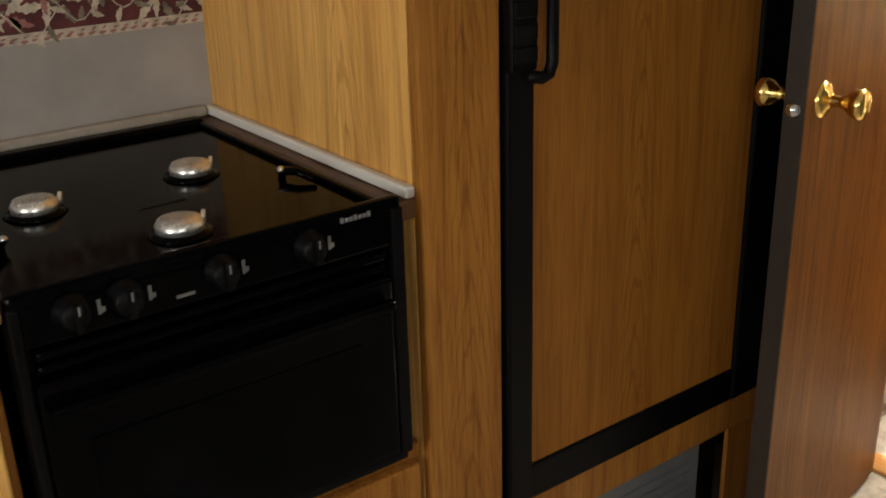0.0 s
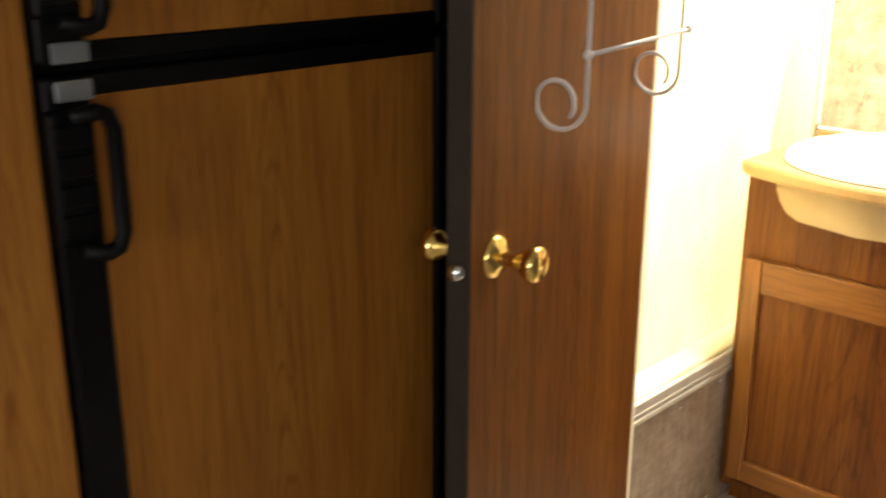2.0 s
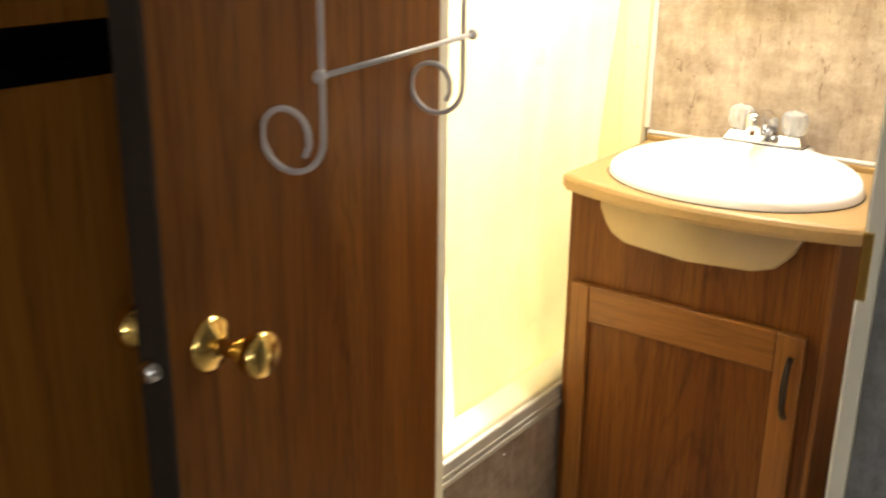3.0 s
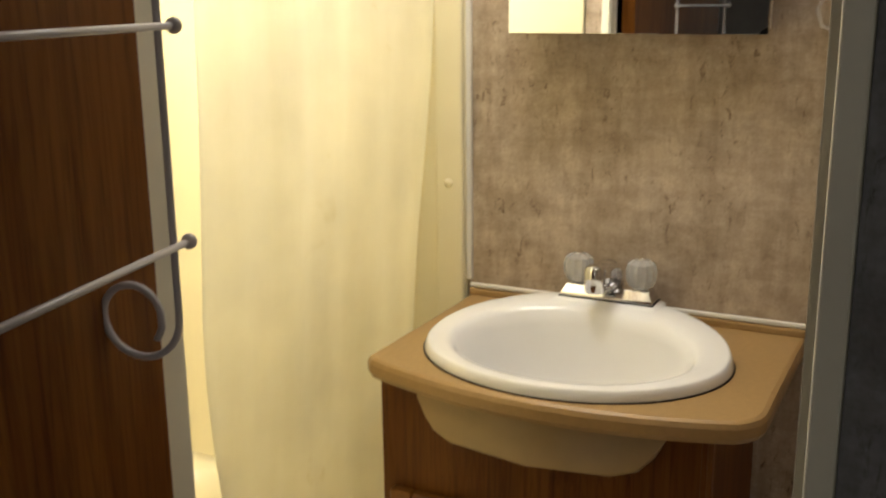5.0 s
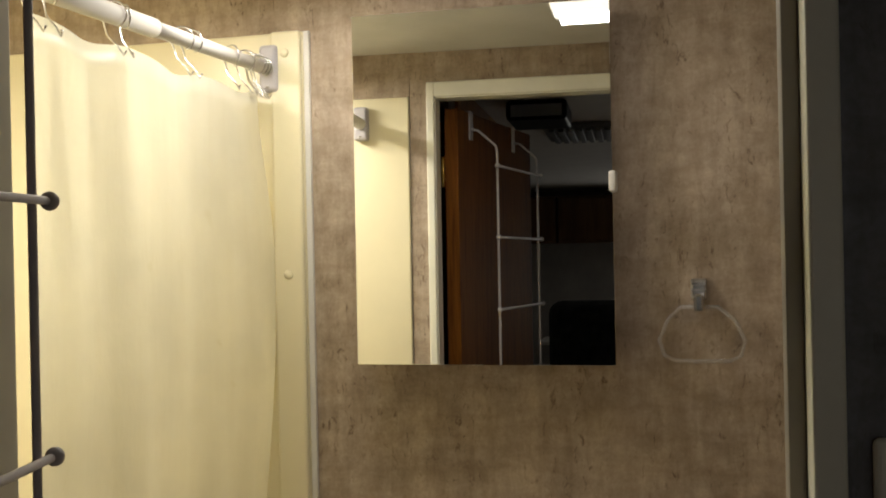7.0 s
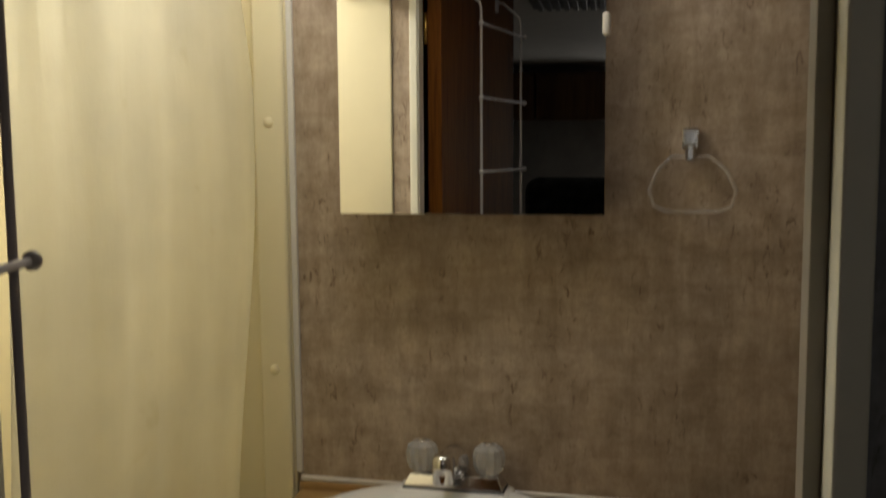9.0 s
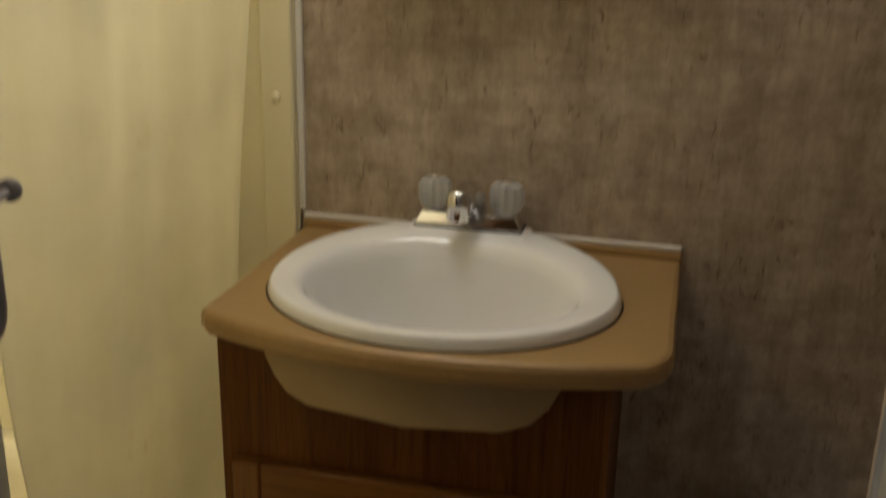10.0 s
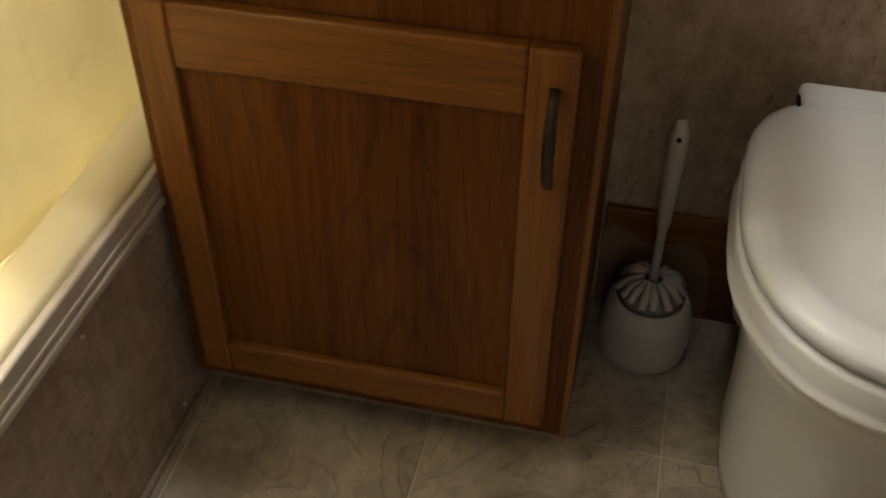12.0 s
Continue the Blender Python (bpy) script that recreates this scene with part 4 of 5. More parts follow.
def vanity():
    v = thing("vanity_cabinet", "brown oak-veneer bathroom vanity cabinet", "cabinet")
    fx = 2.613
    part("side", bx((fx, 1.172, 0.056), (FARW - 0.001, 1.186, CT0), 0.001), M_VAN, v)
    part("side", bx((fx, 0.694, 0.056), (FARW - 0.014, 0.708, CT0), 0.001), M_VAN, v)
    part("face", bx((fx, 0.708, 0.60), (fx + 0.012, 1.172, CT0)), M_VAN, v)
    part("face_stile", bx((fx, 0.708, 0.056), (fx + 0.012, 0.730, 0.60)), M_VAN, v)
    part("face_stile", bx((fx, 1.155, 0.056), (fx + 0.012, 1.172, 0.60)), M_VAN, v)
    part("corner_trim", bx((fx - 0.003, 0.6925, 0.056), (fx + 0.010, 0.7, CT0), 0.001), M_VANF, v)
    part("bottom", bx((fx + 0.0005, 0.7085, 0.0565), (FARW - 0.014, 1.1715, 0.072)), M_VAN, v)
    part("toe_board", bx((fx + 0.045, 0.698, 0.0), (FARW - 0.016, 1.184, 0.056)), M_VAN, v)
    # framed door
    dx = fx - 0.019
    ya, yb, za, zb = 0.722, 1.166, 0.086, 0.612
    d = part("door", bx((dx + 0.011, ya + 0.04, za + 0.04), (fx - 0.003, yb - 0.035, zb - 0.06), 0.001), M_VAN, v, "recessed oak door panel")
    part("door_stile", bx((dx, ya, za), (fx - 0.001, ya + 0.048, zb), 0.004, 3), M_VANF, d)
    part("door_stile", bx((dx, yb - 0.038, za), (fx - 0.001, yb, zb), 0.004, 3), M_VANF, d)
    part("door_rail", bx((dx + 0.0005, ya + 0.048, za), (fx - 0.001, yb - 0.038, za + 0.050), 0.004, 3), M_VANH, d)
    part("door_rail", bx((dx + 0.0005, ya + 0.048, zb - 0.074), (fx - 0.001, yb - 0.038, zb), 0.004, 3), M_VANH, d)
    yh = ya + 0.020
    hp = [(dx - 0.001, yh, 0.462), (dx - 0.010, yh, 0.470), (dx - 0.018, yh, 0.490), (dx - 0.020, yh, 0.517), (dx - 0.018, yh, 0.544), (dx - 0.010, yh, 0.564), (dx - 0.001, yh, 0.572)]
    part("handle", tube(B(), hp, [0.006, 0.0055, 0.006, 0.0065, 0.006, 0.0055, 0.006], 10), M_BRONZE, d, "dark bronze pull")


vanity()


def countertop():
    yl, yr = 1.190, 0.629

    def front(y):
        t = (y - yr) / (yl - yr)
        x = 2.578 - 0.060 * max(0.0, math.sin(math.pi * t)) ** 0.8
        near = 0.034 - (y - yr)
        if near > 0:
            x += 0.034 - math.sqrt(max(0.0, 0.034 ** 2 - near ** 2))
        return x

    def reach(a):
        """Where the ray from the sink's centre at angle a leaves the top."""
        dx, dy = math.cos(a), math.sin(a)
        d = 0.0
        while d < 0.6:
            x, y = CX + dx * d, CY + dy * d
            if y > yl or y < yr or x > FARW - 0.001 or x < front(y):
                break
            d += 0.001
        return d
    angles = sorted([2 * math.pi * k / 120 for k in range(120)] + [math.atan2(y - CY, x - CX) % (2 * math.pi) for x, y in ((FARW - 0.001, yl), (FARW - 0.001, yr))])
    rings = [(None, CT0), (None, CT1), (0.009, CT1), (0.003, CT1 - 0.0025), (0.0, CT1 - 0.009), (0.0, CT0 + 0.008), (0.004, CT0 + 0.001), (0.009, CT0)]
    bm = B()
    rows = []
    for inset, z in rings:
        row = []
        for a in angles:
            if inset is None:
                x, y = CX + 0.172 * math.cos(a), CY + 0.212 * math.sin(a)
            else:
                d = reach(a) - inset
                x, y = CX + d * math.cos(a), CY + d * math.sin(a)
            row.append(bm.verts.new((x, y, z)))
        rows.append(row)
    n = len(angles)
    for A, C in zip(rows, rows[1:] + rows[:1]):
        for k in range(n):
            bm.faces.new((A[k], A[(k + 1) % n], C[(k + 1) % n], C[k]))
    t = thing("bathroom_countertop", "tan laminate vanity top with a rounded front", "countertop")
    part("slab", bm, M_LAMINATE, t)
    part("back_trim", bx((FARW - 0.010, yr, CT1 - 0.001), (FARW - 0.0008, yl, CT1 + 0.012), 0.003, 2), M_LAMINATE, t, "tan back strip")
    part("back_trim", bx((FARW - 0.008, yr, CT1 + 0.0125), (FARW - 0.0008, yl, CT1 + 0.021), 0.003, 3), M_WHITE, t, "white caulked back trim")


countertop()


def sink():
    s = thing("sink", "white porcelain oval drop-in sink", "sink")
    # radius, and height as a share of the rim for the first rows, in metres below it for the rest
    prof = [(1.0, 0.0), (1.0, 0.22), (0.988, 0.62), (0.978, 0.90), (0.970, 0.97), (0.958, 1.0), (0.90, 1.0), (0.85, 0.975), (0.805, 0.90), (0.77, -0.008), (0.74, -0.022), (0.68, -0.052), (0.56, -0.098), (0.38, -0.126), (0.15, -0.134), (0.12, -0.138)]
    bm = B()
    seg = 72
    rings = []
    for i, (r, h) in enumerate(prof):
        ring = []
        q = max(0.0, min(1.0, (1 - r) / 0.23))
        for k in range(seg):
            a = 2 * math.pi * k / seg
            c = math.cos(a)
            rim = 0.016 + 0.024 * max(0.0, (c + 0.15) / 1.15) ** 1.3
            dx, dy = 0.186 * r * c, 0.226 * r * math.sin(a)
            if c > 0:
                dx *= 1 - 0.20 * q * c
            z = rim * h if i < 9 else rim * 0.9 * max(0.0, (r - 0.56) / 0.21) + h
            ring.append(bm.verts.new((CX - 0.012 * q + dx, CY + dy, CT1 + 0.001 + z)))
        rings.append(ring)
    for A, C in zip(rings, rings[1:]):
        for k in range(seg):
            bm.faces.new((A[k], A[(k + 1) % seg], C[(k + 1) % seg], C[k])).smooth = True
    bm.faces.new(rings[-1])
    # dark ring drawn in place of the rim's contact shadow on the top
    seam = [(CX + 0.187 * math.cos(2 * math.pi * k / 72), CY + 0.227 * math.sin(2 * math.pi * k / 72), CT1 + 0.0008) for k in range(72)]
    part("seam", tube(B(), seam, 0.0014, 6, closed=True), M_DOORX, s, "thin dark line for the contact shadow round the rim")
    # faucet deck
    box(bm, (2.838, CY - 0.088, CT1 + 0.006), (2.902, CY + 0.088, CT1 + 0.0405), 0.008, 3)
    part("bowl", bm, M_PORC, s, smooth=True)
    part("drain", lathe(B(), [(0.0, 0.004), (0.012, 0.004), (0.020, 0.002), (0.024, 0.0)], Matrix.Translation((CX - 0.012, CY, CT1 - 0.137)), 20), M_CHROME, s, "chrome drain")
    # bowl front that shows below the top, the top's shade in its colour
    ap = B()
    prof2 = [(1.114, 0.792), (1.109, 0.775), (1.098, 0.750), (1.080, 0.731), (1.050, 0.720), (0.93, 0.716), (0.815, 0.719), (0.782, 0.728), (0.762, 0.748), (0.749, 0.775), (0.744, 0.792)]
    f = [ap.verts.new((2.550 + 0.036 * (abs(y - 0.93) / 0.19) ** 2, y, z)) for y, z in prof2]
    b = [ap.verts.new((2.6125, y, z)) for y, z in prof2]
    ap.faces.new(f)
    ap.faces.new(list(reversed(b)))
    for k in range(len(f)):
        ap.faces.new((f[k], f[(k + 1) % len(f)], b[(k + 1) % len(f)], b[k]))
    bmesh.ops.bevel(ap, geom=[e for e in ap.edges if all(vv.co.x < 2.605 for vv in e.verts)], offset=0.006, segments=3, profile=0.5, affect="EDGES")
    part("bowl_front", ap, M_BOWLSHADE, s, "cream underside of the bowl, darkened in colour for the shade under the top", smooth=True)


sink()


def faucet():
    f = thing("faucet", "chrome centerset faucet with clear acrylic handles", "faucet")
    zb = CT1 + 0.047
    cx = 2.878
    base = B()
    # wedge-shaped deck plate, its ends sloping in
    low = [(cx - 0.021, CY - 0.075), (cx + 0.019, CY - 0.075), (cx + 0.019, CY + 0.075), (cx - 0.021, CY + 0.075)]
    top = [(cx - 0.013, CY - 0.067), (cx + 0.016, CY - 0.067), (cx + 0.016, CY + 0.067), (cx - 0.013, CY + 0.067)]
    vl = [base.verts.new((x, y, zb - 0.006)) for x, y in low]
    vm = [base.verts.new((x, y, zb - 0.001)) for x, y in low]
    vt = [base.verts.new((x, y, zb + 0.014)) for x, y in top]
    base.faces.new(list(reversed(vl)))
    base.faces.new(vt)
    for A, C in ((vl, vm), (vm, vt)):
        for k in range(4):
            base.faces.new((A[k], A[(k + 1) % 4], C[(k + 1) % 4], C[k]))
    bmesh.ops.bevel(base, geom=base.edges[:], offset=0.0015, segments=2, profile=0.5, affect="EDGES")
    part("base", base, M_CHROME, f)
    part("gasket", bx((cx - 0.0225, CY - 0.0765, zb - 0.0065), (cx + 0.0205, CY + 0.0765, zb - 0.0045)), M_BLACK, f, "thin black gasket")
    sp = [(cx + 0.004, CY, zb + 0.016), (cx - 0.002, CY, zb + 0.030), (cx - 0.014, CY, zb + 0.038), (cx - 0.034, CY + 0.001, zb + 0.040), (cx - 0.058, CY + 0.003, zb + 0.040)]
    spout = part("spout", tube(B(), sp, [0.0220, 0.0235, 0.0225, 0.0175, 0.0130], 24), M_CHROME, f)
    part("spout_head", lathe(B(), [(0.0, 0.018), (0.0145, 0.018), (0.0160, 0.021), (0.0160, 0.050), (0.0148, 0.056), (0.0110, 0.0605), (0.0, 0.062)], Matrix.Translation((cx - 0.060, CY + 0.004, zb)), 24), M_CHROME, spout, "upright chrome spout head")
    for s in (-1, 1):
        y = CY + s * 0.051
        hb = part("handle_stem", lathe(B(), [(0.014, zb + 0.012), (0.013, zb + 0.015), (0.008, zb + 0.0165), (0.0, zb + 0.0165)], Matrix.Translation((cx, y, 0)), 16), M_CHROME, f)
        bm = B()
        seg = 24
        prof = [(0.0, 0.016), (0.012, 0.016), (0.0180, 0.019), (0.0230, 0.031), (0.0240, 0.044), (0.0210, 0.055), (0.012, 0.061), (0.0, 0.061)]
        rings = []
        for r, h in prof:
            if r == 0:
                rings.append([bm.verts.new((cx, y, zb + h))])
            else:
                rings.append([bm.verts.new((cx + r * (1 + 0.05 * (-1) ** k) * math.cos(2 * math.pi * k / seg), y + r * (1 + 0.05 * (-1) ** k) * math.sin(2 * math.pi * k / seg), zb + h)) for k in range(seg)])
        for A, C in zip(rings, rings[1:]):
            for k in range(seg):
                q = []
                for vtx in (A[k % len(A)], A[(k + 1) % len(A)], C[(k + 1) % len(C)], C[k % len(C)]):
                    if vtx not in q:
                        q.append(vtx)
                bm.faces.new(q)
        part("handle", bm, M_FROST, f, "clear faceted acrylic handle")
        part("handle_screw", lathe(B(), [(0.0, 0.0595), (0.006, 0.0595), (0.006, 0.0625), (0.0, 0.0625)], Matrix.Translation((cx, y, zb)), 12), M_CHROME, hb)


faucet()


# ---------------------------------------------------------------- bathroom: mirror cabinet, towel ring
def mirror_cabinet():
    c = thing("medicine_cabinet", "frameless mirrored medicine cabinet on the wall", "mirror")
    y0, y1, z0, z1 = 0.704, 1.090, 1.274, 1.800
    part("body", bx((2.884, y0 + 0.006, z0 + 0.006), (FARW - 0.0005, y1 - 0.006, z1 - 0.006), 0.002), M_WHITE, c)
    d = part("mirror_door", bx((-0.0035, -(y1 - y0) / 2, z0), (0.0035, (y1 - y0) / 2, z1), 0.0008), M_MIRROR, c)
    d.matrix_basis = pose(2.8735, (y0 + y1) / 2, 0, 0, 0, 0) @ MIRROR_TURN
    part("latch", bx((2.858, y0 - 0.006, 1.522), (2.884, y0 + 0.004, 1.552), 0.003), M_WHITE, c, "white plastic latch")


MIRROR_TURN = Matrix.Translation((0, 0, 1.5)) @ pose(0, 0, 0, 0, 0.4, 2.3) @ Matrix.Translation((0, 0, -1.5))
mirror_cabinet()


def towel_ring():
    t = thing("towel_ring", "clear acrylic towel ring on a chrome bracket", "towel ring")
    part("bracket", bx((FARW - 0.012, 0.577, 1.364), (FARW, 0.601, 1.396), 0.004, 3), M_CHROME, t)
    part("clasp", bx((FARW - 0.030, 0.582, 1.348), (FARW - 0.012, 0.596, 1.374), 0.004, 3), M_CHROME, t)
    for z in (1.389, 1.379):
        part("bracket_ridge", bx((FARW - 0.0145, 0.578, z - 0.003), (FARW - 0.0115, 0.600, z + 0.002), 0.001), M_CHROME, t)
    x = FARW - 0.020
    pts = [(x, 0.563, 1.355), (x, 0.615, 1.355), (x - 0.004, 0.633, 1.337), (x - 0.008, 0.645, 1.308), (x - 0.010, 0.638, 1.286), (x - 0.010, 0.623, 1.279), (x - 0.010, 0.589, 1.278), (x - 0.010, 0.548, 1.279), (x - 0.010, 0.532, 1.286), (x - 0.008, 0.526, 1.308), (x - 0.004, 0.540, 1.337)]
    part("ring", tube(B(), pts, 0.0030, 10, closed=True), M_CLEAR, t, "clear acrylic ring")


towel_ring()


# ---------------------------------------------------------------- bathroom: toilet, brush
def toilet():
    t = thing("toilet", "white plastic caravan toilet with a closed lid", "toilet")
    cx, cy = 2.660, 0.345

    def oval(r, z, ax=0.228, ay=0.205, sx=0.0, n=40, back=0.98):
        pts = []
        for k in range(n):
            a = 2 * math.pi * k / n
            c, s = math.cos(a), math.sin(a)
            x = -ax * r * abs(c) ** 0.9 * (1 if c >= 0 else -1) if c > 0 else ax * back * r * abs(c) ** 0.55
            y = ay * r * abs(s) ** (0.86 if c > 0 else 0.50) * (1 if s >= 0 else -1)
            pts.append(Vector((cx + sx + x, cy + y, z)))
        return pts

    def loft(rows, cap=True):
        bm = B()
        rs = [[bm.verts.new(p) for p in row] for row in rows]
        for A, C in zip(rs, rs[1:]):
            for k in range(len(A)):
                bm.faces.new((A[k], A[(k + 1) % len(A)], C[(k + 1) % len(A)], C[k])).smooth = True
        if cap:
            bm.faces.new(rs[0])
            bm.faces.new(rs[-1])
        return bm

    part("pedestal", loft([oval(0.735, 0.0, sx=0.02), oval(0.735, 0.02, sx=0.02), oval(0.745, 0.10, sx=0.018), oval(0.785, 0.22, sx=0.010), oval(0.845, 0.285), oval(0.92, 0.322), oval(0.955, 0.3500)]), M_TOILET, t)
    part("rim", loft([oval(0.955, 0.3500), oval(0.990, 0.3530), oval(1.001, 0.3575), oval(0.997, 0.3630), oval(0.988, 0.3665), oval(0.984, 0.3740), oval(0.990, 0.3960), oval(0.980, 0.4010), oval(0.955, 0.4030)]), M_TOILET, t)
    part("seat", loft([oval(0.93, 0.4030), oval(0.945, 0.4050), oval(0.945, 0.4075), oval(0.93, 0.4085)]), M_TOILET, t)
    part("lid", loft([oval(0.960, 0.4085), oval(0.980, 0.4110), oval(0.983, 0.4200), oval(0.970, 0.4270), oval(0.930, 0.4315), oval(0.86, 0.4325), oval(0.80, 0.4318), oval(0.775, 0.4285), oval(0.5, 0.4285)]), M_TOILET, t)
    part("hinge_cover", bx((cx + 0.190, cy - 0.140, 0.4070), (cx + 0.240, cy + 0.140, 0.4370), 0.009, 3), M_TOILET, t)
    # no real opening: a black block stands for the gap's shade
    part("hinge_gap_shade", bx((cx + 0.188, cy + 0.1395, 0.4240), (cx + 0.212, cy + 0.1435, 0.4335), 0.001), M_BLACK, t, "black block for the shade in the gap beside the hinge")
    part("rear_deck", bx((cx + 0.13, cy - 0.16, 0.10), (FARW - 0.014, cy + 0.16, 0.4020), 0.03, 4), M_TOILET, t)


toilet()


def toilet_brush():
    h = thing("toilet_brush", "white plastic toilet brush in its holder on the floor", "toilet brush")
    c = Vector((2.845, 0.612, 0))
    part("holder", lathe(B(), [(0.0, 0.002), (0.052, 0.0), (0.060, 0.008), (0.065, 0.035), (0.064, 0.062), (0.058, 0.090), (0.050, 0.106), (0.046, 0.107), (0.049, 0.09), (0.0, 0.05)], Matrix.Translation(c), 28), M_BRISTLE, h)
    bag = B()
    rows = []
    for i, (r, z) in enumerate(((0.068, 0.003), (0.072, 0.03), (0.074, 0.065), (0.070, 0.10), (0.076, 0.125))):
        row = []
        for k in range(36):
            a = 2 * math.pi * k / 36
            peak = max(0.0, math.cos(a - 0.9)) ** 6 + 0.6 * max(0.0, math.cos(a + 0.75)) ** 6
            w = noise.noise(Vector((3 * math.cos(a), 3 * math.sin(a), 18 * z)))
            rr = r + 0.006 * w + 0.018 * peak * (i / 4)
            row.append(bag.verts.new((c.x + rr * math.cos(a), c.y + rr * math.sin(a), max(0.001, z + (0.010 * w + 0.035 * peak - 0.03 * max(0.0, -math.cos(a)) if i > 2 else 0.0)))))
        rows.append(row)
    for A, C in zip(rows, rows[1:]):
        for k in range(36):
            bag.faces.new((A[k], A[(k + 1) % 36], C[(k + 1) % 36], C[k]))
    part("plastic_wrap", bag, M_FILM, h, "crumpled clear plastic wrap")
    # solid ball, coloured as the shaded gaps among the bristles
    head = part("brush_head", ball(B(), c + Vector((0, 0, 0.108)), 0.044, 18, 0.55), M_GAPSHADE, h, "solid core, its grey standing for shade between splayed white bristles")
    rng = random.Random(5)
    for k in range(15):
        a = 2 * math.pi * k / 15 + rng.uniform(-0.08, 0.08)
        d = Vector((math.cos(a), math.sin(a), 0))
        o = c + Vector((0, 0, 0.108))
        pts = [o + d * 0.013 + Vector((0, 0, 0.029)), o + d * 0.030 + Vector((0, 0, 0.025)), o + d * rng.uniform(0.044, 0.049) + Vector((0, 0, 0.010))]
        part("bristle", tube(B(), pts, [0.004, 0.0062, 0.0055], 6), M_BRISTLE, head, "white bristle")
    top = c + Vector((-0.014, 0.002, 0.40))
    s = c + Vector((0, 0, 0.13))
    pts = [s, s.lerp(top, 0.35), s.lerp(top, 0.4), s.lerp(top, 0.7), s.lerp(top, 0.93), top]
    part("handle", tube(B(), pts, [0.0065, 0.006, 0.009, 0.0115, 0.0125, 0.006], 10), M_BRISTLE, h)
    part("hang_hole", ball(B(), s.lerp(top, 0.93) + Vector((-0.0115, 0, 0)), 0.0035), M_BLACK, h)


toilet_brush()


# ---------------------------------------------------------------- bathroom lamp, kitchen wall switch
def ceiling_lamp(x, y, a, b, label, drop=0.046):
    l = thing("ceiling_lamp", label, "ceiling lamp", "bathroom ceiling lamps")
    part("housing", bx((x - a, y - b, CEIL - drop * 0.48), (x + a, y + b, CEIL - 0.0005), 0.004), M_WHITE, l)
    part("diffuser", bx((x - a + 0.01, y - b + 0.01, CEIL - drop), (x + a - 0.01, y + b - 0.01, CEIL - drop * 0.46), drop * 0.26, 3), M_LAMP, l, "glowing warm diffuser")


# added, unseen lamp body for the fill light beside the curtain
ceiling_lamp(2.665, 1.08, 0.055, 0.125, "added fill light shaped as a ceiling lamp beside the shower curtain", 0.030)
ceiling_lamp(2.575, 0.69, 0.065, 0.13, "white caravan ceiling lamp glowing over the sink")
ceiling_lamp(2.34, 1.53, 0.16, 0.06, "white caravan ceiling lamp glowing over the tub")


PY, PZ0, PZ1 = 0.482, 1.254, 1.342
sw = thing("light_switch", "cream plastic light switch plate beside the bathroom door", "light switch")
part("plate", bx((KW - 0.008, PY - 0.072, PZ0), (KW, PY, PZ1), 0.004, 3), M_CASING, sw)
part("rocker", bx((KW - 0.014, PY - 0.046, PZ0 + 0.024), (KW - 0.006, PY - 0.026, PZ1 - 0.024), 0.003), M_CASING, sw)


# ---------------------------------------------------------------- kitchen end, seen in the mirror
def overhead_cabinet(x0, x1, y0, y1, z0, z1):
    c = thing("overhead_cabinet", "dark brown wooden overhead cabinet", "cabinet", "overhead cabinets at the kitchen end")
    part("body", bx((x0, y0, z0), (x1 - 0.02, y1, z1)), M_DARKWOOD, c)
    part("door", bx((x1 - 0.019, y0 + 0.01, z0 + 0.015), (x1, y1 - 0.01, z1 - 0.015), 0.004), M_DARKWOOD, c)


overhead_cabinet(-2.598, -2.25, 0.60, 1.155, 1.54, 1.84)
overhead_cabinet(-2.598, -2.25, 1.165, 1.72, 1.54, 1.84)
solo("wall_panel_west", bx((-2.598, 0.58, 0.0), (-2.575, 1.732, 1.54)), M_KWALL, "grey wall panelling under the cabinets", kind=S)


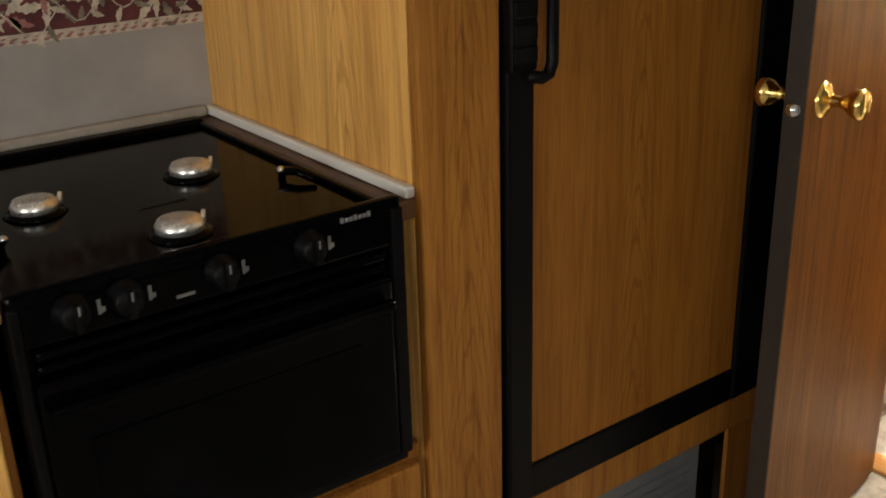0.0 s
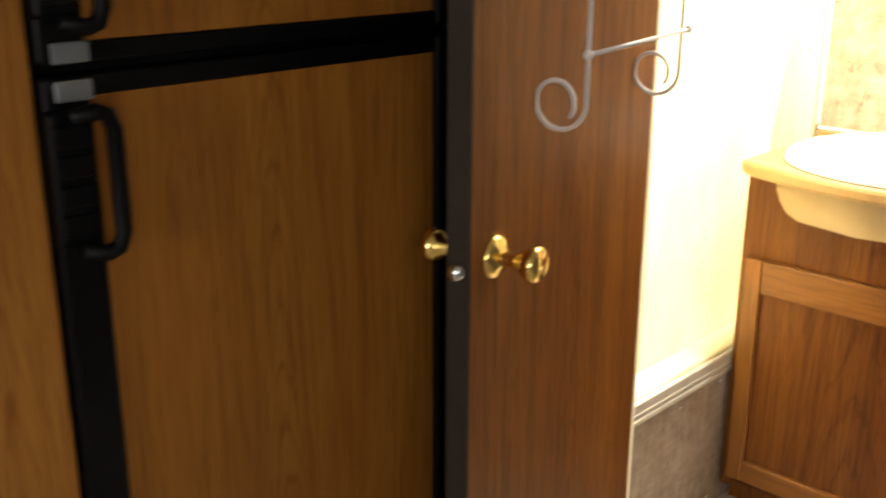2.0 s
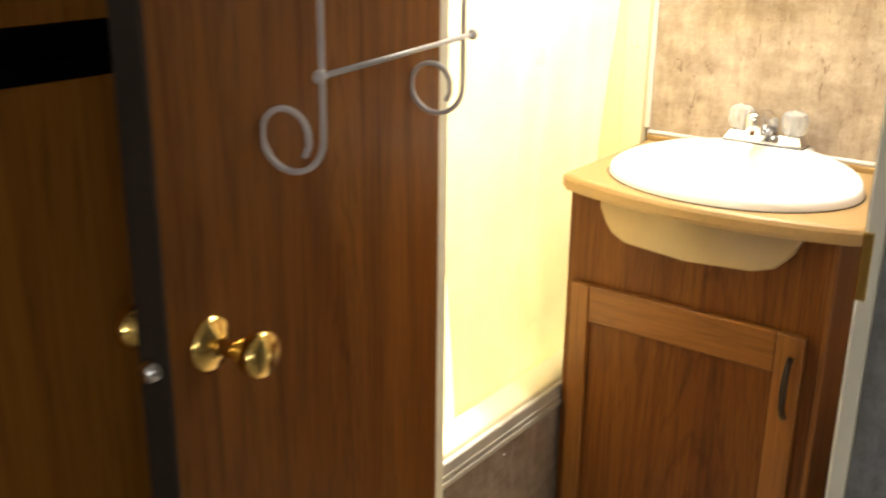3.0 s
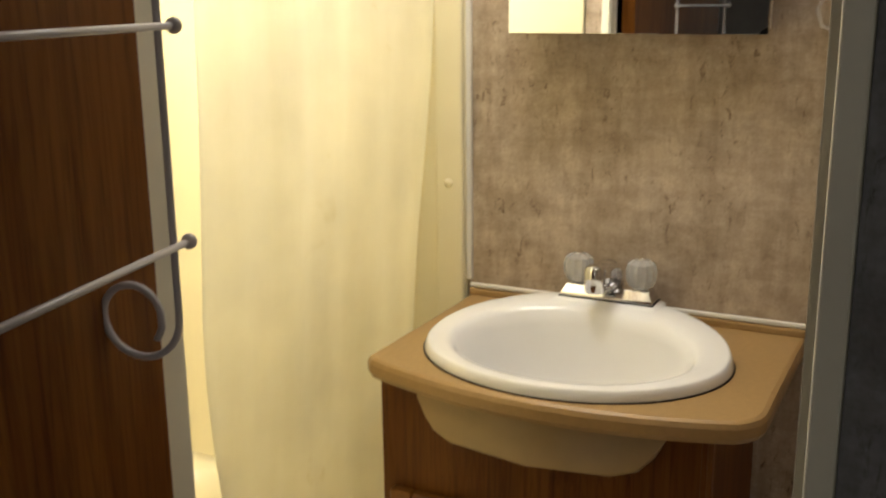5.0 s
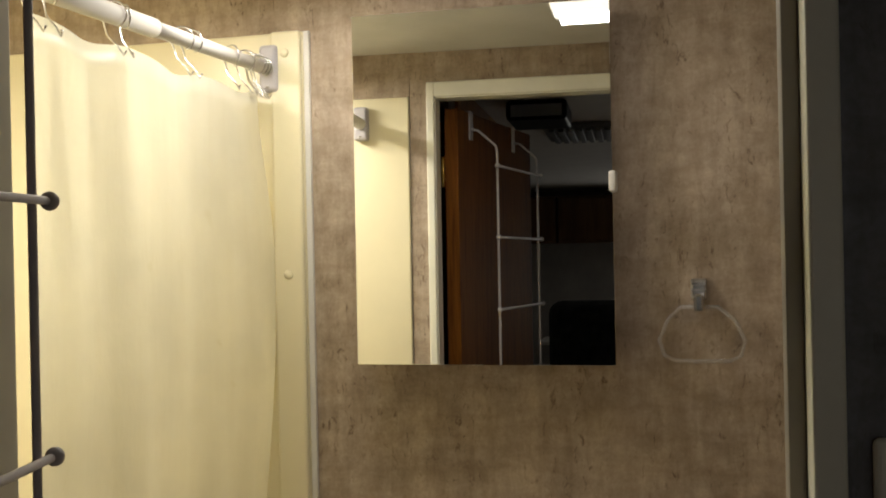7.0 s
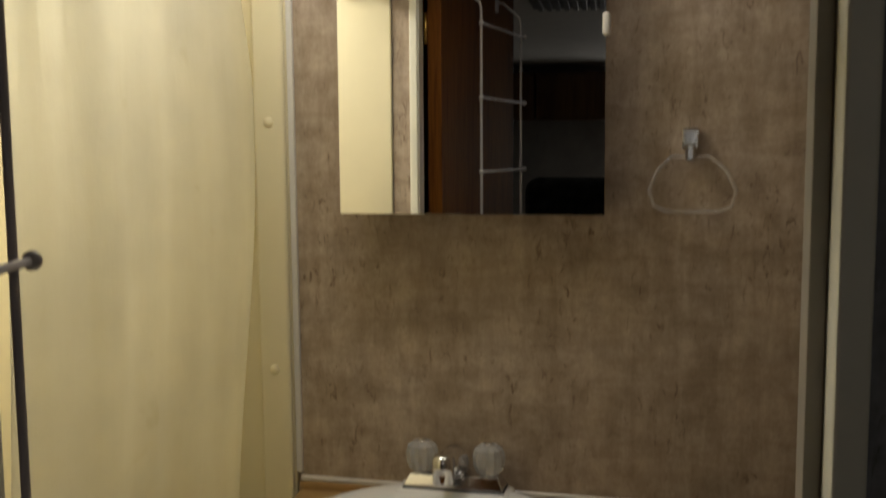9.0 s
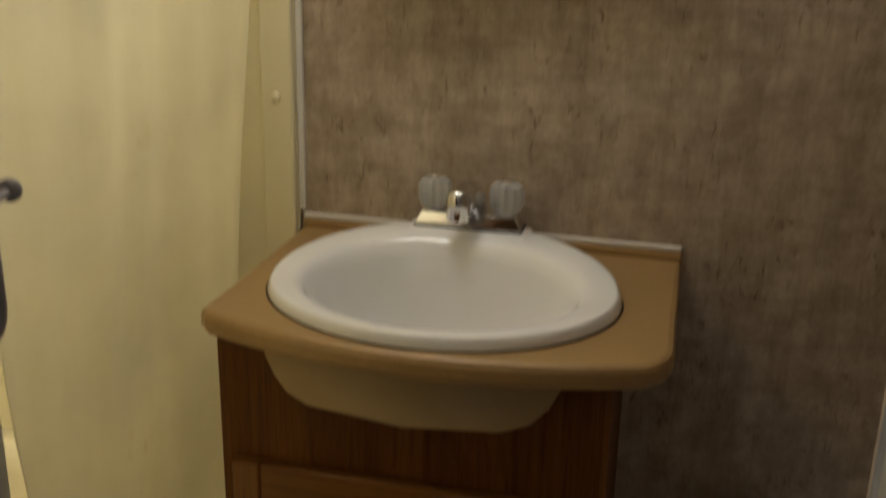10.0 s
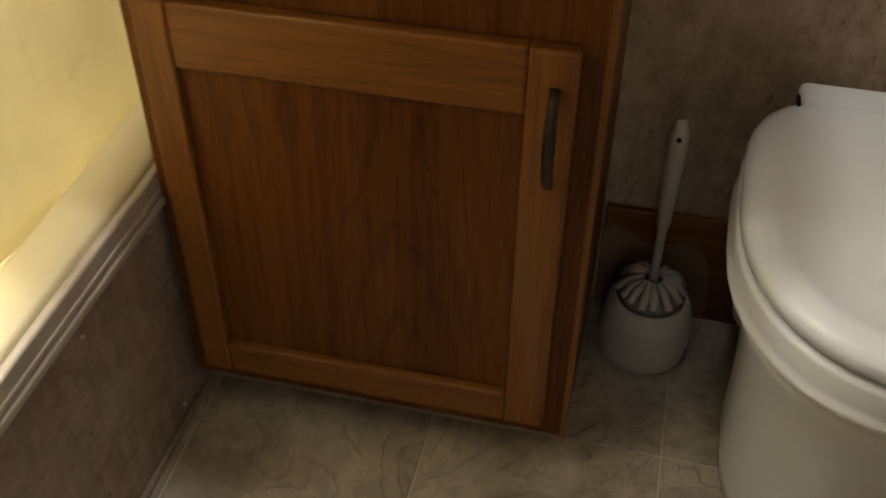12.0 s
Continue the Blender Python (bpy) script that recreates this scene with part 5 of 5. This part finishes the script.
def armchair():
    c = thing("armchair", "dark floral fabric high-backed armchair", "chair")
    part("seat", bx((-1.55, 0.62, 0.16), (-0.98, 1.18, 0.46), 0.06, 3), M_FABRIC, c)
    part("backrest", bx((-1.62, 0.64, 0.40), (-1.42, 1.16, 1.20), 0.08, 4), M_FABRIC, c)
    part("armrest", bx((-1.52, 0.55, 0.16), (-1.0, 0.64, 0.64), 0.04, 3), M_FABRIC, c)
    part("armrest", bx((-1.52, 1.16, 0.16), (-1.0, 1.25, 0.64), 0.04, 3), M_FABRIC, c)
    part("pedestal", tube(B(), [(-1.27, 0.90, 0.0), (-1.27, 0.90, 0.16)], [0.2, 0.08], 20), M_BLACK, c)


armchair()
tb = thing("dinette_table", "small pale laminate table on a post", "table")
part("tabletop", bx((-2.56, 0.72, 0.895), (-2.14, 1.28, 0.92), 0.01, 3), M_WHITE, tb)
part("post", tube(B(), [(-2.35, 1.0, 0.0), (-2.35, 1.0, 0.895)], 0.035, 16), M_GREYMETAL, tb)
cv = thing("ceiling_vent", "grey square ceiling vent", "vent")
part("frame", bx((0.42, 0.70, CEIL - 0.02), (0.82, 0.98, CEIL - 0.0005), 0.004), M_GREYMETAL, cv)
for i in range(8):
    part("slat", bx((0.44, 0.715 + i * 0.032, CEIL - 0.03), (0.80, 0.735 + i * 0.032, CEIL - 0.018), 0.002), M_GREYMETAL, cv)
sp = thing("ceiling_speaker", "black box fixed under the ceiling", "speaker")
part("cabinet", bx((1.12, 0.86, CEIL - 0.06), (1.36, 1.04, CEIL - 0.0005), 0.012, 3), M_BLACK, sp)
part("grille", bx((1.36, 0.875, CEIL - 0.05), (1.364, 1.025, CEIL - 0.015)), M_GREYMETAL, sp)

# ---------------------------------------------------------------- floor tiles
TS = 0.305
tile_mesh = mesh_of("tile", bx((-TS / 2 + 0.0014, -TS / 2 + 0.0014, -0.006), (TS / 2 - 0.0014, TS / 2 - 0.0014, 0.0), 0.0012, 1), M_TILE)
floor = tagged(new("floor"), "stone-look beige vinyl tile floor", "floor", kind=S)
TX, TY = 2.655 - TS / 2, 0.568 + TS / 2
for i in range(-16, 2):
    for j in range(-6, 5):
        x, y = TX + i * TS, TY + j * TS
        if x < -2.6 or x > 3.0 or y < -1.1 or y > 1.8 or (x < 1.9 and y > 1.3):
            continue
        if x > 2.3 and y > 1.40:
            continue
        ob = new("tile", tile_mesh)
        ob.parent = floor
        ob.location = (x, y, 0)
